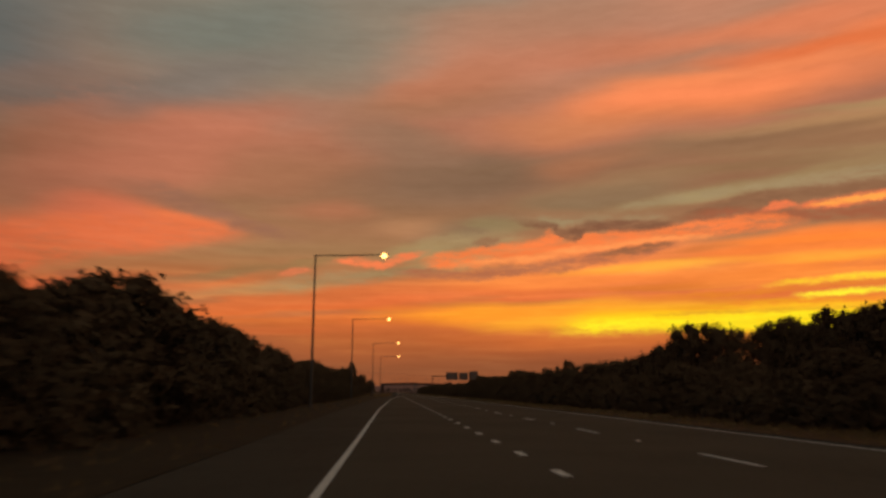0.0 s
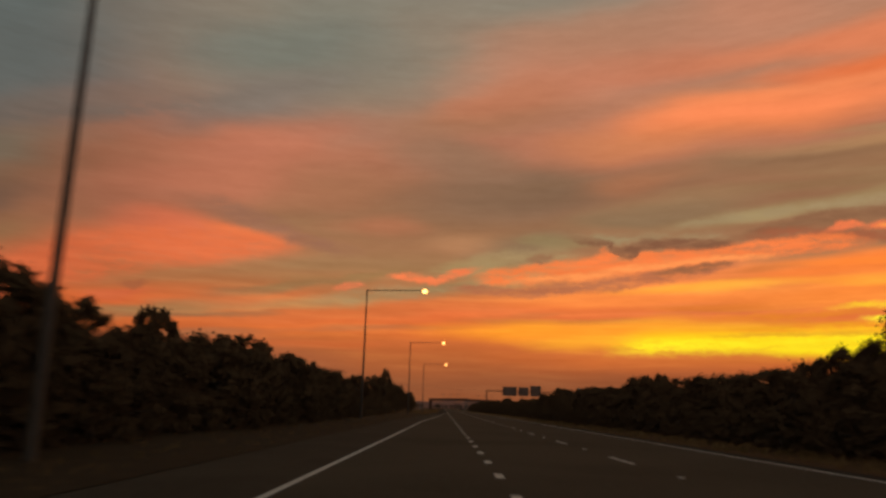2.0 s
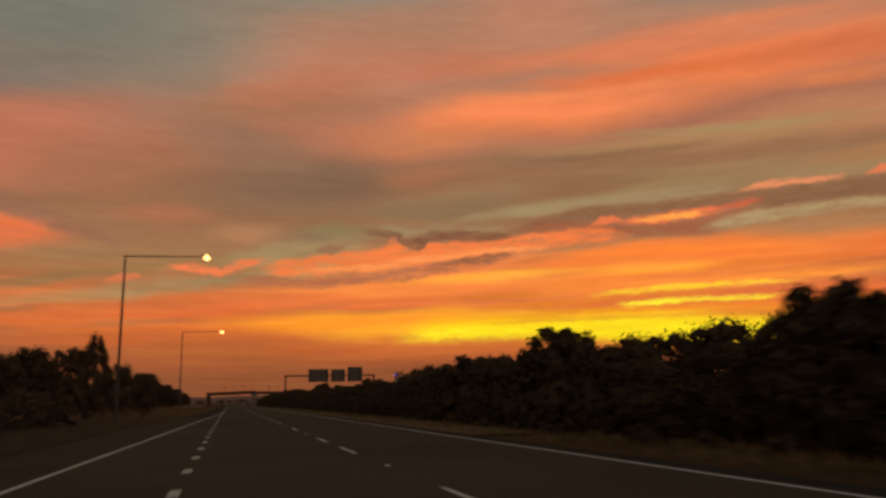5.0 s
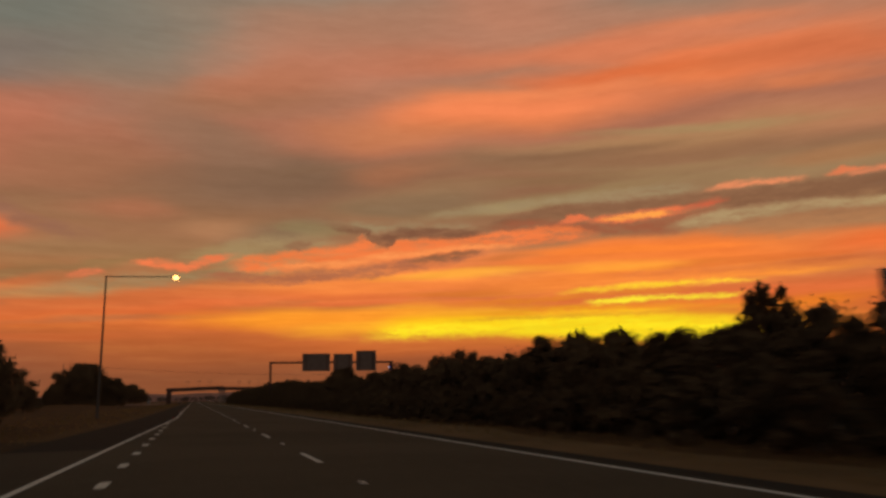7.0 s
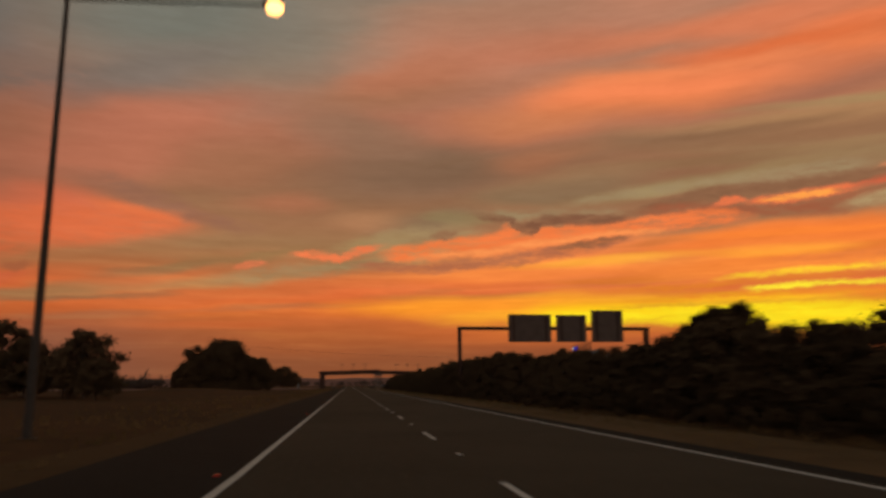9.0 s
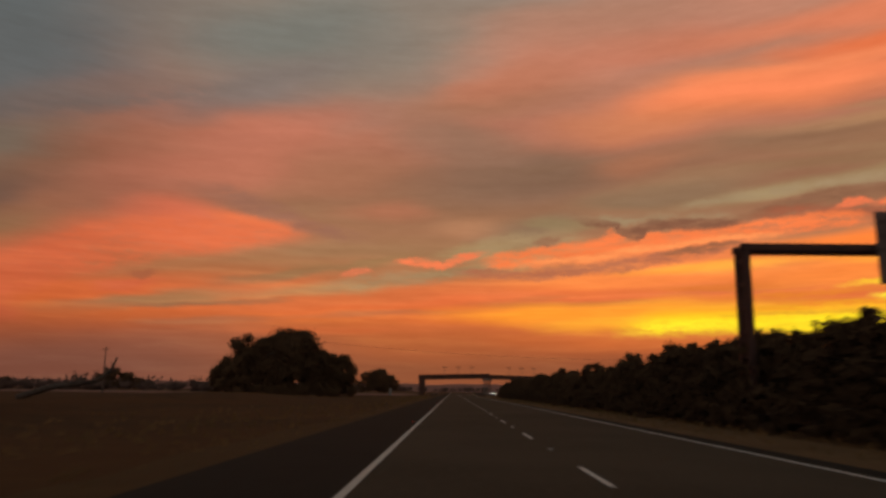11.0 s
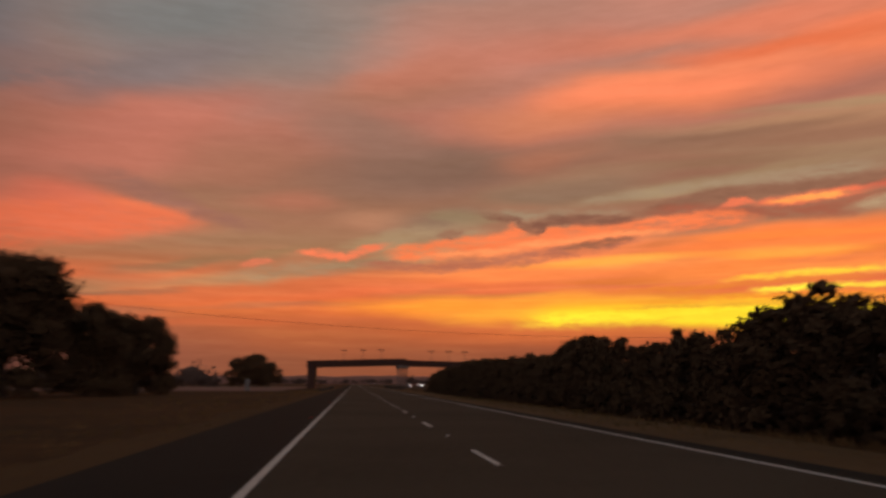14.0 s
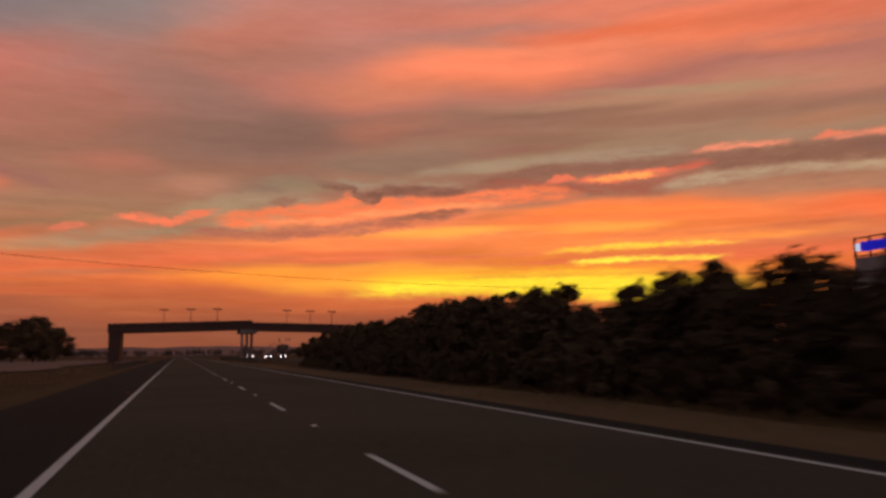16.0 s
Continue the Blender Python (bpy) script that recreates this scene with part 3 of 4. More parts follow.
# ridge colour made pale and reddish to stand for distance haze
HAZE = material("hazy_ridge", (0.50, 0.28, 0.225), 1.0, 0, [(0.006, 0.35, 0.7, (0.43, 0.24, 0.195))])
# darker brown than the soil, for the strip below the verge trees
DARK_GROUND = material("dark_ground", (0.050, 0.031, 0.015), 1.0, 0, [(0.15, 0.35, 0.7, (0.052, 0.031, 0.014)), (1.2, 0.4, 0.7, (0.032, 0.020, 0.010)), (6.0, 0.4, 0.7, (0.048, 0.030, 0.014))], 0.8, 9)
LEAF = material("leaves", (0.130, 0.076, 0.039), 1.0, 0, [(0.5, 0.4, 0.7, (0.138, 0.081, 0.041)), (3.0, 0.5, 0.7, (0.120, 0.070, 0.036))], per_object=0.12, soft_leaf=True)
BARK = material("bark", (0.13, 0.095, 0.07), 0.95, 0, [(2.0, 0.4, 0.65, (0.07, 0.05, 0.038))], 0.8, 14)
STEEL = material("galvanised_steel", (0.072, 0.056, 0.046), 0.7, 0.1, [(2.0, 0.45, 0.7, (0.048, 0.038, 0.032))], 0.1, 40)
RUST = material("weathered_steel", (0.085, 0.036, 0.026), 0.75, 0.2, [(1.2, 0.4, 0.7, (0.055, 0.027, 0.021))], 0.2, 20)
BACKING = material("sign_aluminium", (0.17, 0.115, 0.095), 0.8, 0.0, [(1.0, 0.4, 0.7, (0.135, 0.092, 0.076))])
CONCRETE = material("concrete", (0.24, 0.20, 0.18), 0.9, 0, [(0.4, 0.4, 0.7, (0.16, 0.135, 0.12)), (4.0, 0.5, 0.7, (0.28, 0.24, 0.21))], 0.3, 15)
RENDER_WALL = material("grey_cladding", (0.30, 0.28, 0.27), 0.8, 0, [(0.3, 0.4, 0.7, (0.22, 0.20, 0.20))])
WHITE_METAL = material("white_sheet_metal", (0.26, 0.24, 0.22), 0.7, 0, [(0.6, 0.4, 0.7, (0.2, 0.185, 0.17))])
SODIUM = material("lamp_lens", (1.0, 0.46, 0.12), emit=4.5)
HEADLIGHT = material("headlight_glass", (1.0, 0.86, 0.66), emit=6.0)
BLUE_LED = material("blue_sign_face", (0.02, 0.02, 0.6), emit=0.34)
WHITE_LED = material("white_sign_face", (0.75, 0.95, 1.0), emit=0.5)
RUBBER = material("rubber", (0.02, 0.02, 0.02), 0.9)
GLASS = material("dark_glass", (0.02, 0.022, 0.025), 0.08)
CAR_GREY = material("car_paint", (0.10, 0.10, 0.11), 0.3, 0.3, per_object=0.5)
WOOD = material("timber_pole", (0.12, 0.085, 0.06), 0.9, 0, [(3.0, 0.4, 0.7, (0.07, 0.05, 0.036))], 0.5, 30)
# leaf colour for the far woods, paled and pinked to imitate haze
FARLEAF = material("hazed_leaves", (0.14, 0.088, 0.068), 1.0, 0, [(0.05, 0.4, 0.7, (0.115, 0.073, 0.056))], soft_leaf=True)


# ---------------------------------------------------------------- mesh helpers
def mesh_of(name, verts, faces, mat):
    me = bpy.data.meshes.new(name)
    me.from_pydata([tuple(v) for v in verts], [], [tuple(int(i) for i in f) for f in faces])
    me.materials.append(mat)
    me.update()
    return me


def from_bm(name, bm, mat):
    me = bpy.data.meshes.new(name)
    bmesh.ops.recalc_face_normals(bm, faces=bm.faces)
    bm.to_mesh(me)
    bm.free()
    me.materials.append(mat)
    return me


def part(name, bm, mat, parent, label=""):
    ob = new(name, from_bm(name, bm, mat) if isinstance(bm, bmesh.types.BMesh) else bm)
    ob.parent = parent
    return tagged(ob, label)


def box(bm, x0, x1, y0, y1, z0, z1, bevel=0.0):
    made = bmesh.ops.create_cube(bm, size=1.0)["verts"]
    bmesh.ops.scale(bm, vec=(x1 - x0, y1 - y0, z1 - z0), verts=made)
    bmesh.ops.translate(bm, vec=((x0 + x1) / 2, (y0 + y1) / 2, (z0 + z1) / 2), verts=made)
    if bevel:
        edges = list({e for v in made for e in v.link_edges})
        bmesh.ops.bevel(bm, geom=edges, offset=bevel, segments=1, affect="EDGES")
    return bm


def boxed(*a, bevel=0.0):
    return box(bmesh.new(), *a, bevel=bevel)


def tube(bm, points, radii, sides=8):
    """A tapered tube along points."""
    rings = []
    pts = [Vector(p) for p in points]
    for i, p in enumerate(pts):
        d = (pts[min(i + 1, len(pts) - 1)] - pts[max(i - 1, 0)]).normalized()
        a = d.orthogonal().normalized()
        b = d.cross(a)
        rings.append([bm.verts.new(p + radii[i] * (math.cos(k * math.tau / sides) * a + math.sin(k * math.tau / sides) * b)) for k in range(sides)])
    for r, s in zip(rings, rings[1:]):
        best = min(range(sides), key=lambda o: (s[o].co - r[0].co).length)
        s2 = s[best:] + s[:best]
        for k in range(sides):
            bm.faces.new((r[k], r[(k + 1) % sides], s2[(k + 1) % sides], s2[k]))
        s[:] = s2
    bm.faces.new(rings[0])
    bm.faces.new(rings[-1])
    return bm


def thing(name, at, label, category, group="", kind="", yaw=0.0):
    e = new(name)
    e.matrix_basis = pose(*at, 0, 0, yaw)
    return tagged(e, label, category, group, kind)


# ---------------------------------------------------------------- ground and road
def left_edge(y):
    """Where the edge line runs: an entry lane tapers away."""
    return float(np.interp(y, [-20, 20, 56, 81, 106, 120, 238], [-7.6, -7.5, -7.5, -7.21, -6.98, -6.93, -3.66]))


def strip(name, mat, left, right, y0, y1, step, z, label, category, thick=0.0, drop=0.0):
    verts, faces = [], []
    ys = np.arange(y0, y1 + step / 2, step)
    for y in ys:
        a, b = left(y), right(y)
        verts += [(a, y, z - drop), (a + 0.3 * min(1, drop * 100), y, z), (b - 0.3 * min(1, drop * 100), y, z), (b, y, z - drop)] if drop else [(a, y, z), (b, y, z)]
    n = 4 if drop else 2
    for i in range(len(ys) - 1):
        for k in range(n - 1):
            faces.append((i * n + k, i * n + k + 1, (i + 1) * n + k + 1, (i + 1) * n + k))
    return tagged(new(name, mesh_of(name, verts, faces, mat)), label, category, kind="structure")


ground = []
gx = [-2500, -900, -400, -200, -120, -80, -66, -55, -48, -42, -37, -33, -29, -26, -23, -20.5, -18, -15.5, -13.5, -11.5, -9.5, 6, 8, 10, 12, 30, 45, 70, 120, 250, 600, 1500, 2500]
gy = [-400, -150] + list(range(-60, 620, 6)) + [680, 800, 1000, 1400, 2200, 3600]
gv = []
for y in gy:
    for x in gx:
        z = -0.06
        if -200 < x < -10 or 6 < x < 12:
            z += 0.10 * noise.noise((x * 0.05, y * 0.04, 3.0)) + 0.04 * noise.noise((x * 0.3, y * 0.2, 9.0)) - 0.02
        if -70 < x < -10:
            # low grassy rise in the paddock
            z += 0.95 * math.exp(-((x + 33) / 13) ** 2 - ((y - 374) / 30) ** 2)
        gv.append((x, y, z))
gf = [(j * len(gx) + i, j * len(gx) + i + 1, (j + 1) * len(gx) + i + 1, (j + 1) * len(gx) + i) for j in range(len(gy) - 1) for i in range(len(gx) - 1)]
tagged(new("ground", mesh_of("ground", gv, gf, SOIL)), "flat brown dry-grass ground beside the freeway at dusk", "ground", kind="structure")
strip("road", ASPHALT, lambda y: left_edge(y) - 0.1, lambda y: 4.7, -80, 1500, 4, 0.0, "dark grey asphalt freeway carriageway", "road", drop=0.0)
strip("shoulder", OLD_ASPHALT, lambda y: left_edge(y) - 2.75, lambda y: left_edge(y) - 0.1, -80, 200, 4, -0.004, "grey-brown asphalt shoulder beside the entry lane", "road shoulder")
strip("shoulder", SHOULDER, lambda y: left_edge(y) - 2.75, lambda y: left_edge(y) - 0.1, 200, 1500, 4, -0.004, "darker asphalt shoulder beside the lanes", "road shoulder")
strip("shoulder", SHOULDER, lambda y: 4.7, lambda y: 5.35, -80, 1500, 4, -0.004, "narrow asphalt shoulder beside the median", "road shoulder")
strip("road", ASPHALT, lambda y: 14.0, lambda y: 28.0, -80, 1500, 8, 0.0, "dark asphalt opposite carriageway behind the median trees", "road")

strip("verge", DIM_STRAW, lambda y: left_edge(y) - 4.0 - 0.8 * noise.noise((y * 0.13, 0, 0)) - 0.4 * noise.noise((y * 0.6, 5, 0)), lambda y: left_edge(y) - 2.7, 205, 620, 2, -0.012, "pale straw-coloured grass edge beside the shoulder", "verge")
strip("verge", STRAW, lambda y: 5.3, lambda y: 8.2 + 0.7 * noise.noise((y * 0.11, 3, 0)) + 0.4 * noise.noise((y * 0.5, 8, 0)), 150, 620, 2, -0.012, "pale dry grass between road and median trees", "verge")
strip("verge", DARK_GROUND, lambda y: -32 - 4 * noise.noise((y * 0.04, 7, 0)), lambda y: left_edge(y) - 2.7, -80, 206, 2, 0.012, "dark scrubby verge below the trees", "verge")
# flat strip added for the mist line beyond the paddock
strip("field", MIST, lambda y: -520, lambda y: -15 - 2 * noise.noise((y * 0.05, 2, 0)), 478, 640, 6, 0.03, "pale ground strip beyond the paddock, low mist painted into its colour", "field")

edge = tagged(new("edge_line"), "long white painted edge line on asphalt", "road marking", kind="structure")


def line_mesh(name, left, right, y0, y1, step, z, mat=None):
    verts, faces = [], []
    ys = np.arange(y0, y1 + step / 2, step)
    for y in ys:
        verts += [(left(y), y, z), (right(y), y, z)]
    for i in range(len(ys) - 1):
        faces.append((2 * i, 2 * i + 1, 2 * i + 3, 2 * i + 2))
    return mesh_of(name, verts, faces, mat or PAINT)


part("left_line", line_mesh("left_line", lambda y: left_edge(y) - 0.065, lambda y: left_edge(y) + 0.065, -80, 1400, 4, 0.006), None, edge)
part("right_line", line_mesh("right_line", lambda y: 4.43, lambda y: 4.55, -80, 1400, 4, 0.006, FRESH), None, edge)

dash_bm = boxed(-0.05, 0.05, -2.7, 0, 0.0, 0.008)
lane = tagged(new("lane_line"), "broken white line between the two lanes", "road marking", kind="structure")
DASH = from_bm("dash", dash_bm, FRESH)
dash_ends = [102.4 + 10.8 * k for k in range(-16, 5)] + [238.55 + 10.9 * k for k in range(-8, 60)]
for y in dash_ends:
    d = new("dash", DASH)
    d.parent, d.location = lane, (0, y, 0.002)
cont = tagged(new("continuity_line"), "wide short white dashes dividing off the entry lane", "road marking", kind="structure")
SHORT = from_bm("dash", boxed(-0.085, 0.085, -0.45, 0.45, 0.0, 0.008), PAINT)
for k in range(-25, 34):
    d = new("dash", SHORT)
    d.parent, d.location = cont, (-3.83, 97.3 + 3.86 * k, 0.002)


def stud_mesh():
    bm = bmesh.new()
    box(bm, -0.055, 0.055, -0.05, 0.05, 0.0, 0.025, 0.015)
    return from_bm("road_stud", bm, STUD)


STUD_ME = stud_mesh()
for y in dash_ends:
    s = new("road_stud", STUD_ME)
    s.location = (0.0, y + 4.1, 0.002)
    tagged(s, "small white reflective stud glued to the asphalt", "road stud", "studs along the lane line")
RED_ME = STUD_ME.copy()
RED_ME.materials[0] = RED_STUD
for y in range(240, 470, 24):
    s = new("road_stud", RED_ME)
    s.location = (left_edge(y) - 0.3, y, 0.002)
    tagged(s, "small red reflective stud beside the edge line", "road stud", "studs along the edge line")


# ---------------------------------------------------------------- trees
def ico(sub):
    bm = bmesh.new()
    bmesh.ops.create_icosphere(bm, subdivisions=sub, radius=1.0)
    v = np.array([x.co for x in bm.verts])
    f = np.array([[x.index for x in q.verts] for q in bm.faces])
    bm.free()
    return v, f


ICO_V, ICO_F = ico(1)


def crown_mesh(name, seed, clumps, leaves, leaf, mat=LEAF):
    """Leafy clumps: a rough dark core each, ringed by many loose leaves. clumps: (centre, radius) pairs."""
    rng = np.random.default_rng(seed)
    V, F, n = [], [], 0
    for c, r in clumps:
        c = np.array(c, float)
        sq = np.array([1.0, 1.0, rng.uniform(0.7, 0.9)])
        core = ICO_V * (r * 0.62 * rng.uniform(0.6, 1.15, (len(ICO_V), 1))) * sq + c
        V.append(core)
        F += [tuple(q + n) for q in ICO_F]
        n += len(core)
        d = rng.normal(size=(leaves, 3))
        d /= np.linalg.norm(d, axis=1)[:, None]
        p = c + d * sq * r * np.clip(rng.normal(0.86, 0.3, (leaves, 1)), 0.2, 1.75)
        a = rng.normal(size=(leaves, 3)) + d * 0.7
        a /= np.linalg.norm(a, axis=1)[:, None]
        b = np.cross(a, rng.normal(size=(leaves, 3)))
        b /= np.linalg.norm(b, axis=1)[:, None]
        s = leaf * rng.uniform(0.55, 1.5, (leaves, 1))
        quad = np.stack([p - a * s, p + b * s * 0.95, p + a * s], 1).reshape(-1, 3)
        V.append(quad)
        F += [(n + 3 * i, n + 3 * i + 1, n + 3 * i + 2) for i in range(leaves)]
        n += len(quad)
    return mesh_of(name, np.concatenate(V), F, mat)


def trunk_mesh(name, seed, height, radius, tips):
    """A tapered trunk that leans a little, with limbs towards the clumps."""
    rng = np.random.default_rng(seed)
    bm = bmesh.new()
    lean = rng.normal(0, 0.05 * height, 2)
    mid = Vector((lean[0] * 0.5, lean[1] * 0.5, height * 0.32))
    top = Vector((lean[0], lean[1], height * 0.62))
    tube(bm, [(0, 0, -0.3), (0, 0, 0.05), mid, top], [radius * 1.4, radius, radius * 0.75, radius * 0.4], 7)
    for c in tips:
        c = Vector(c)
        s = mid.lerp(top, rng.uniform(0.0, 0.9))
        bend = s.lerp(c, 0.5) + Vector((0, 0, 0.05 * height))
        tube(bm, [s, bend, c], [radius * 0.45, radius * 0.28, radius * 0.1], 5)
    return from_bm(name, bm, BARK)


def tree_kind(name, seed, height, spread, low, count, leaves, leaf, label, category, radius=None):
    """One tree of that height: clumps fill an uneven crown from low (share of height) to the top."""
    rng = np.random.default_rng(seed)
    clumps = []
    for i in range(count):
        k = (i + rng.uniform(0, 1)) / count
        z = height * (low + (0.98 - low) * k)
        reach = spread * (0.2 + 0.9 * math.sin(math.pi * (0.08 + 0.62 * (1 - k)))) * rng.uniform(0.45, 1.0)
        ang = i * 2.399 + rng.uniform(-0.5, 0.5)
        r = height * rng.uniform(0.07, 0.135) * (1.12 - 0.35 * k)
        clumps.append(((reach * math.cos(ang), reach * math.sin(ang), max(r * 0.6, z - r)), r))
    for k in (0.25, 0.48, 0.68):
        clumps.append(((0.1 * spread * rng.normal(), 0.1 * spread * rng.normal(), height * max(k, low)), height * 0.21))
    t = thing(name, (0, 0, 0), label, category)
    part("trunk", trunk_mesh("trunk", seed, height, radius or height * 0.022, [c for c, r in clumps[::2]]), None, t)
    part("crown", crown_mesh("crown", seed + 1, clumps, leaves, leaf), None, t)
    return t


MEDIAN = [tree_kind("tree", 10 + k, 4.2, 1.6, 0.08, 44, 140, 0.10, "dark bushy evergreen tree in the planted median", "tree") for k in range(6)]
GUMS = [tree_kind("tree", 40 + k, 5.4, 2.2, 0.26, 46, 150, 0.115, "dark gum tree with clumped crown beside the road", "tree") for k in range(6)]
BUSH = [tree_kind("shrub", 70 + k, 1.9, 1.35, 0.05, 14, 110, 0.085, "dark rounded shrub on the dry verge", "shrub") for k in range(3)]


def plant(kinds, x, y, size, rng, group, squash=1.0, label=""):
    src = kinds[rng.integers(len(kinds))]
    ob = copy_thing(src, pose(x, y, -0.05, 0, 0, rng.uniform(0, 360)))
    ob.scale = (size * squash, size * squash, size)
    return tagged(ob, label, group=group)


rng = np.random.default_rng(7)
# crown heights of the median belt along the road, metres
BELT_Y = [-20, 20, 40, 52, 60, 67, 71, 82, 101, 112, 117, 123, 134, 137, 140, 144, 150, 157, 163, 169, 189, 192.5, 196, 200, 204, 210, 217,
          247, 250, 256, 262, 276, 294, 326, 350, 354, 361, 369, 376.4, 379, 382, 386, 394, 398, 401, 404, 406.5, 410, 412, 416, 421, 427, 434, 441, 447, 453, 470, 540]
BELT_H = [3.2, 3.2, 3.3, 3.3, 3.4, 3.9, 3.8, 3.7, 3.9, 4.6, 3.7, 3.6, 4.0, 3.4, 4.3, 4.2, 3.6, 4.8, 3.8, 4.1, 3.6, 3.8, 3.5, 3.5, 3.7, 3.7, 3.6, 3.5, 3.3,
          4.5, 3.5, 3.7, 4.2, 4.6, 3.9, 4.3, 3.2, 4.1, 4.4, 3.7, 3.4, 3.8, 4.1, 4.3, 4.5, 4.0, 3.2, 2.9, 3.9, 3.2, 3.7, 3.2, 4.0, 4.4, 3.2, 3.9, 3.8, 3.6]
y = -14.0
while y < 484:
    h = float(np.interp(y, BELT_Y, BELT_H))
    plant(MEDIAN, 11.6 + rng.uniform(-0.5, 0.5), y, h / 4.2 * (rng.uniform(0.66, 0.9) if y < 150 else rng.uniform(0.84, 1.02)), rng, "trees along the median", 1.1)
    y += rng.uniform(2.4, 3.3) if y < 460 else rng.uniform(3.6, 4.8)
y = -14.0
while y < 470:
    h = float(np.interp(y, BELT_Y, BELT_H))
    if rng.uniform() < 0.2:
        plant(MEDIAN, 13.0 + rng.uniform(-0.3, 0.3), y, h / 4.2 * rng.uniform(0.85, 1.04), rng, "trees along the median", 1.0)
    y += 4.5
y = -10.0
while y < 460:
    plant(BUSH, 10.0 + rng.uniform(-0.4, 0.4), y, rng.uniform(0.7, 1.15), rng, "scrub at the foot of the median trees", 1.15)
    y += rng.uniform(2.2, 3.4)
for y in (30, 47, 67, 77, 84, 90, 96, 106, 112, 122, 130, 134, 140, 157, 169, 256, 276, 294, 326, 354, 369, 376, 398, 401, 421, 434, 441, 453, 466):
    h = float(np.interp(y, BELT_Y, BELT_H))
    plant(MEDIAN, 11.9 + rng.uniform(-0.3, 0.3), y, h / 4.2 * rng.uniform(1.0, 1.06), rng, "trees along the median", rng.uniform(1.0, 1.25))
for y, h, wide in [(338, 4.7, 0.8), (121, 3.95, 1.2), (123.6, 3.8, 1.1), (126, 4.1, 1.2), (128.4, 4.1, 1.2), (138.5, 3.9, 1.1), (203.0, 3.3, 1.1), (204.9, 3.85, 1.25), (206.4, 3.3, 1.0), (403.0, 3.9, 1.2), (405.4, 3.6, 1.0), (408.0, 3.45, 0.55), (411.8, 3.9, 1.2), (414, 3.7, 1.0), (417.3, 3.8, 1.1), (420.2, 3.7, 0.6), (424, 3.7, 1.1), (430, 4.1, 1.2), (437, 4.2, 1.1), (446, 4.4, 1.2)]:
    plant(MEDIAN, 11.7, y, h / 4.2, rng, "trees along the median", wide)
# beyond the opposite carriageway, mostly hidden
beyond = []
y = 40.0
while y < 640:
    if not 300 < y < 322 and not 425 < y < 480:
        for _ in range(14):
            beyond.append(((34 + rng.normal(0, 1.8), y + rng.normal(0, 2.0), rng.uniform(0.6, 3.9)), rng.uniform(0.5, 0.95)))
    y += rng.uniform(6, 9)
y = 165.0
while y < 345:
    top = (9.3 if y < 235 else 8.4) + 1.0 * noise.noise((y * 0.12, 6, 0))
    for _ in range(26):
        beyond.append(((51 + rng.normal(0, 1.8), y + rng.normal(0, 2.2), rng.uniform(1.0, top - 1.1)), rng.uniform(1.0, 1.7)))
    y += rng.uniform(4, 6)
tagged(new("tree_belt", crown_mesh("tree_belt", 60, beyond, 90, 0.2)), "dark belt of trees beyond the opposite carriageway", "trees", kind="stuff")
# verge trees on the entry-lane side
SIDE_Y = [-20, 20, 24, 27, 31, 35, 41, 47, 53, 57, 60, 64, 67, 72, 79, 90, 100, 108, 110, 111.5, 115, 119, 125, 131, 137, 143, 149, 153, 157, 161, 168, 176, 182, 188]
SIDE_H = [5.2, 5.0, 4.9, 5.7, 5.4, 5.2, 4.8, 4.9, 5.7, 4.8, 5.1, 4.8, 4.4, 5.7, 5.2, 4.9, 5.0, 5.4, 4.5, 5.2, 4.8, 5.0, 4.7, 2.6, 3.4, 4.2, 3.6, 2.8, 4.0, 4.6, 3.8, 4.6, 5.2, 5.0]
y = -8.0
while y < 130:
    h = float(np.interp(y, SIDE_Y, SIDE_H))
    plant(GUMS, -17.3 + rng.uniform(-0.8, 0.6), y, h / 5.4 * rng.uniform(0.5, 0.74), rng, "trees along the verge", rng.uniform(1.0, 1.3))
    if rng.uniform() < 0.4:
        plant(GUMS, -21 + rng.uniform(-1.0, 1.0), y + 1.5, h / 5.4 * rng.uniform(0.7, 0.9), rng, "trees along the verge", 1.1)
    y += rng.uniform(3.4, 5.2)
for y, h, wide in [(9, 5.2, 1.3), (15, 4.9, 1.2), (19.2, 4.6, 0.8), (24.6, 5.0, 1.1), (27.6, 5.7, 1.3), (32.0, 5.4, 1.0), (35.8, 5.1, 1.0), (39.4, 5.3, 1.0), (45.6, 5.2, 1.2), (49.4, 5.4, 1.0), (53, 5.2, 0.9),
                   (59, 4.7, 1.1), (63.8, 5.2, 0.8), (66.5, 4.9, 0.9), (70.3, 4.4, 1.0), (75, 4.1, 0.9), (78.4, 4.1, 0.85), (81, 3.9, 0.8), (85, 4.8, 1.1), (89, 5.0, 1.2), (93.5, 4.8, 1.0),
                   (100, 4.8, 1.2), (104, 4.9, 1.0), (107.6, 5.2, 0.7), (110.2, 4.6, 0.5), (111.8, 4.9, 0.6), (115, 4.5, 0.9), (118.4, 4.9, 1.0), (121.5, 4.5, 0.8), (124.5, 4.9, 1.1), (127.2, 4.6, 0.9), ]:
    plant(GUMS, -16.9 + rng.uniform(-0.3, 0.3), y, h / 5.4 * 1.03, rng, "trees along the verge", wide * 1.05)
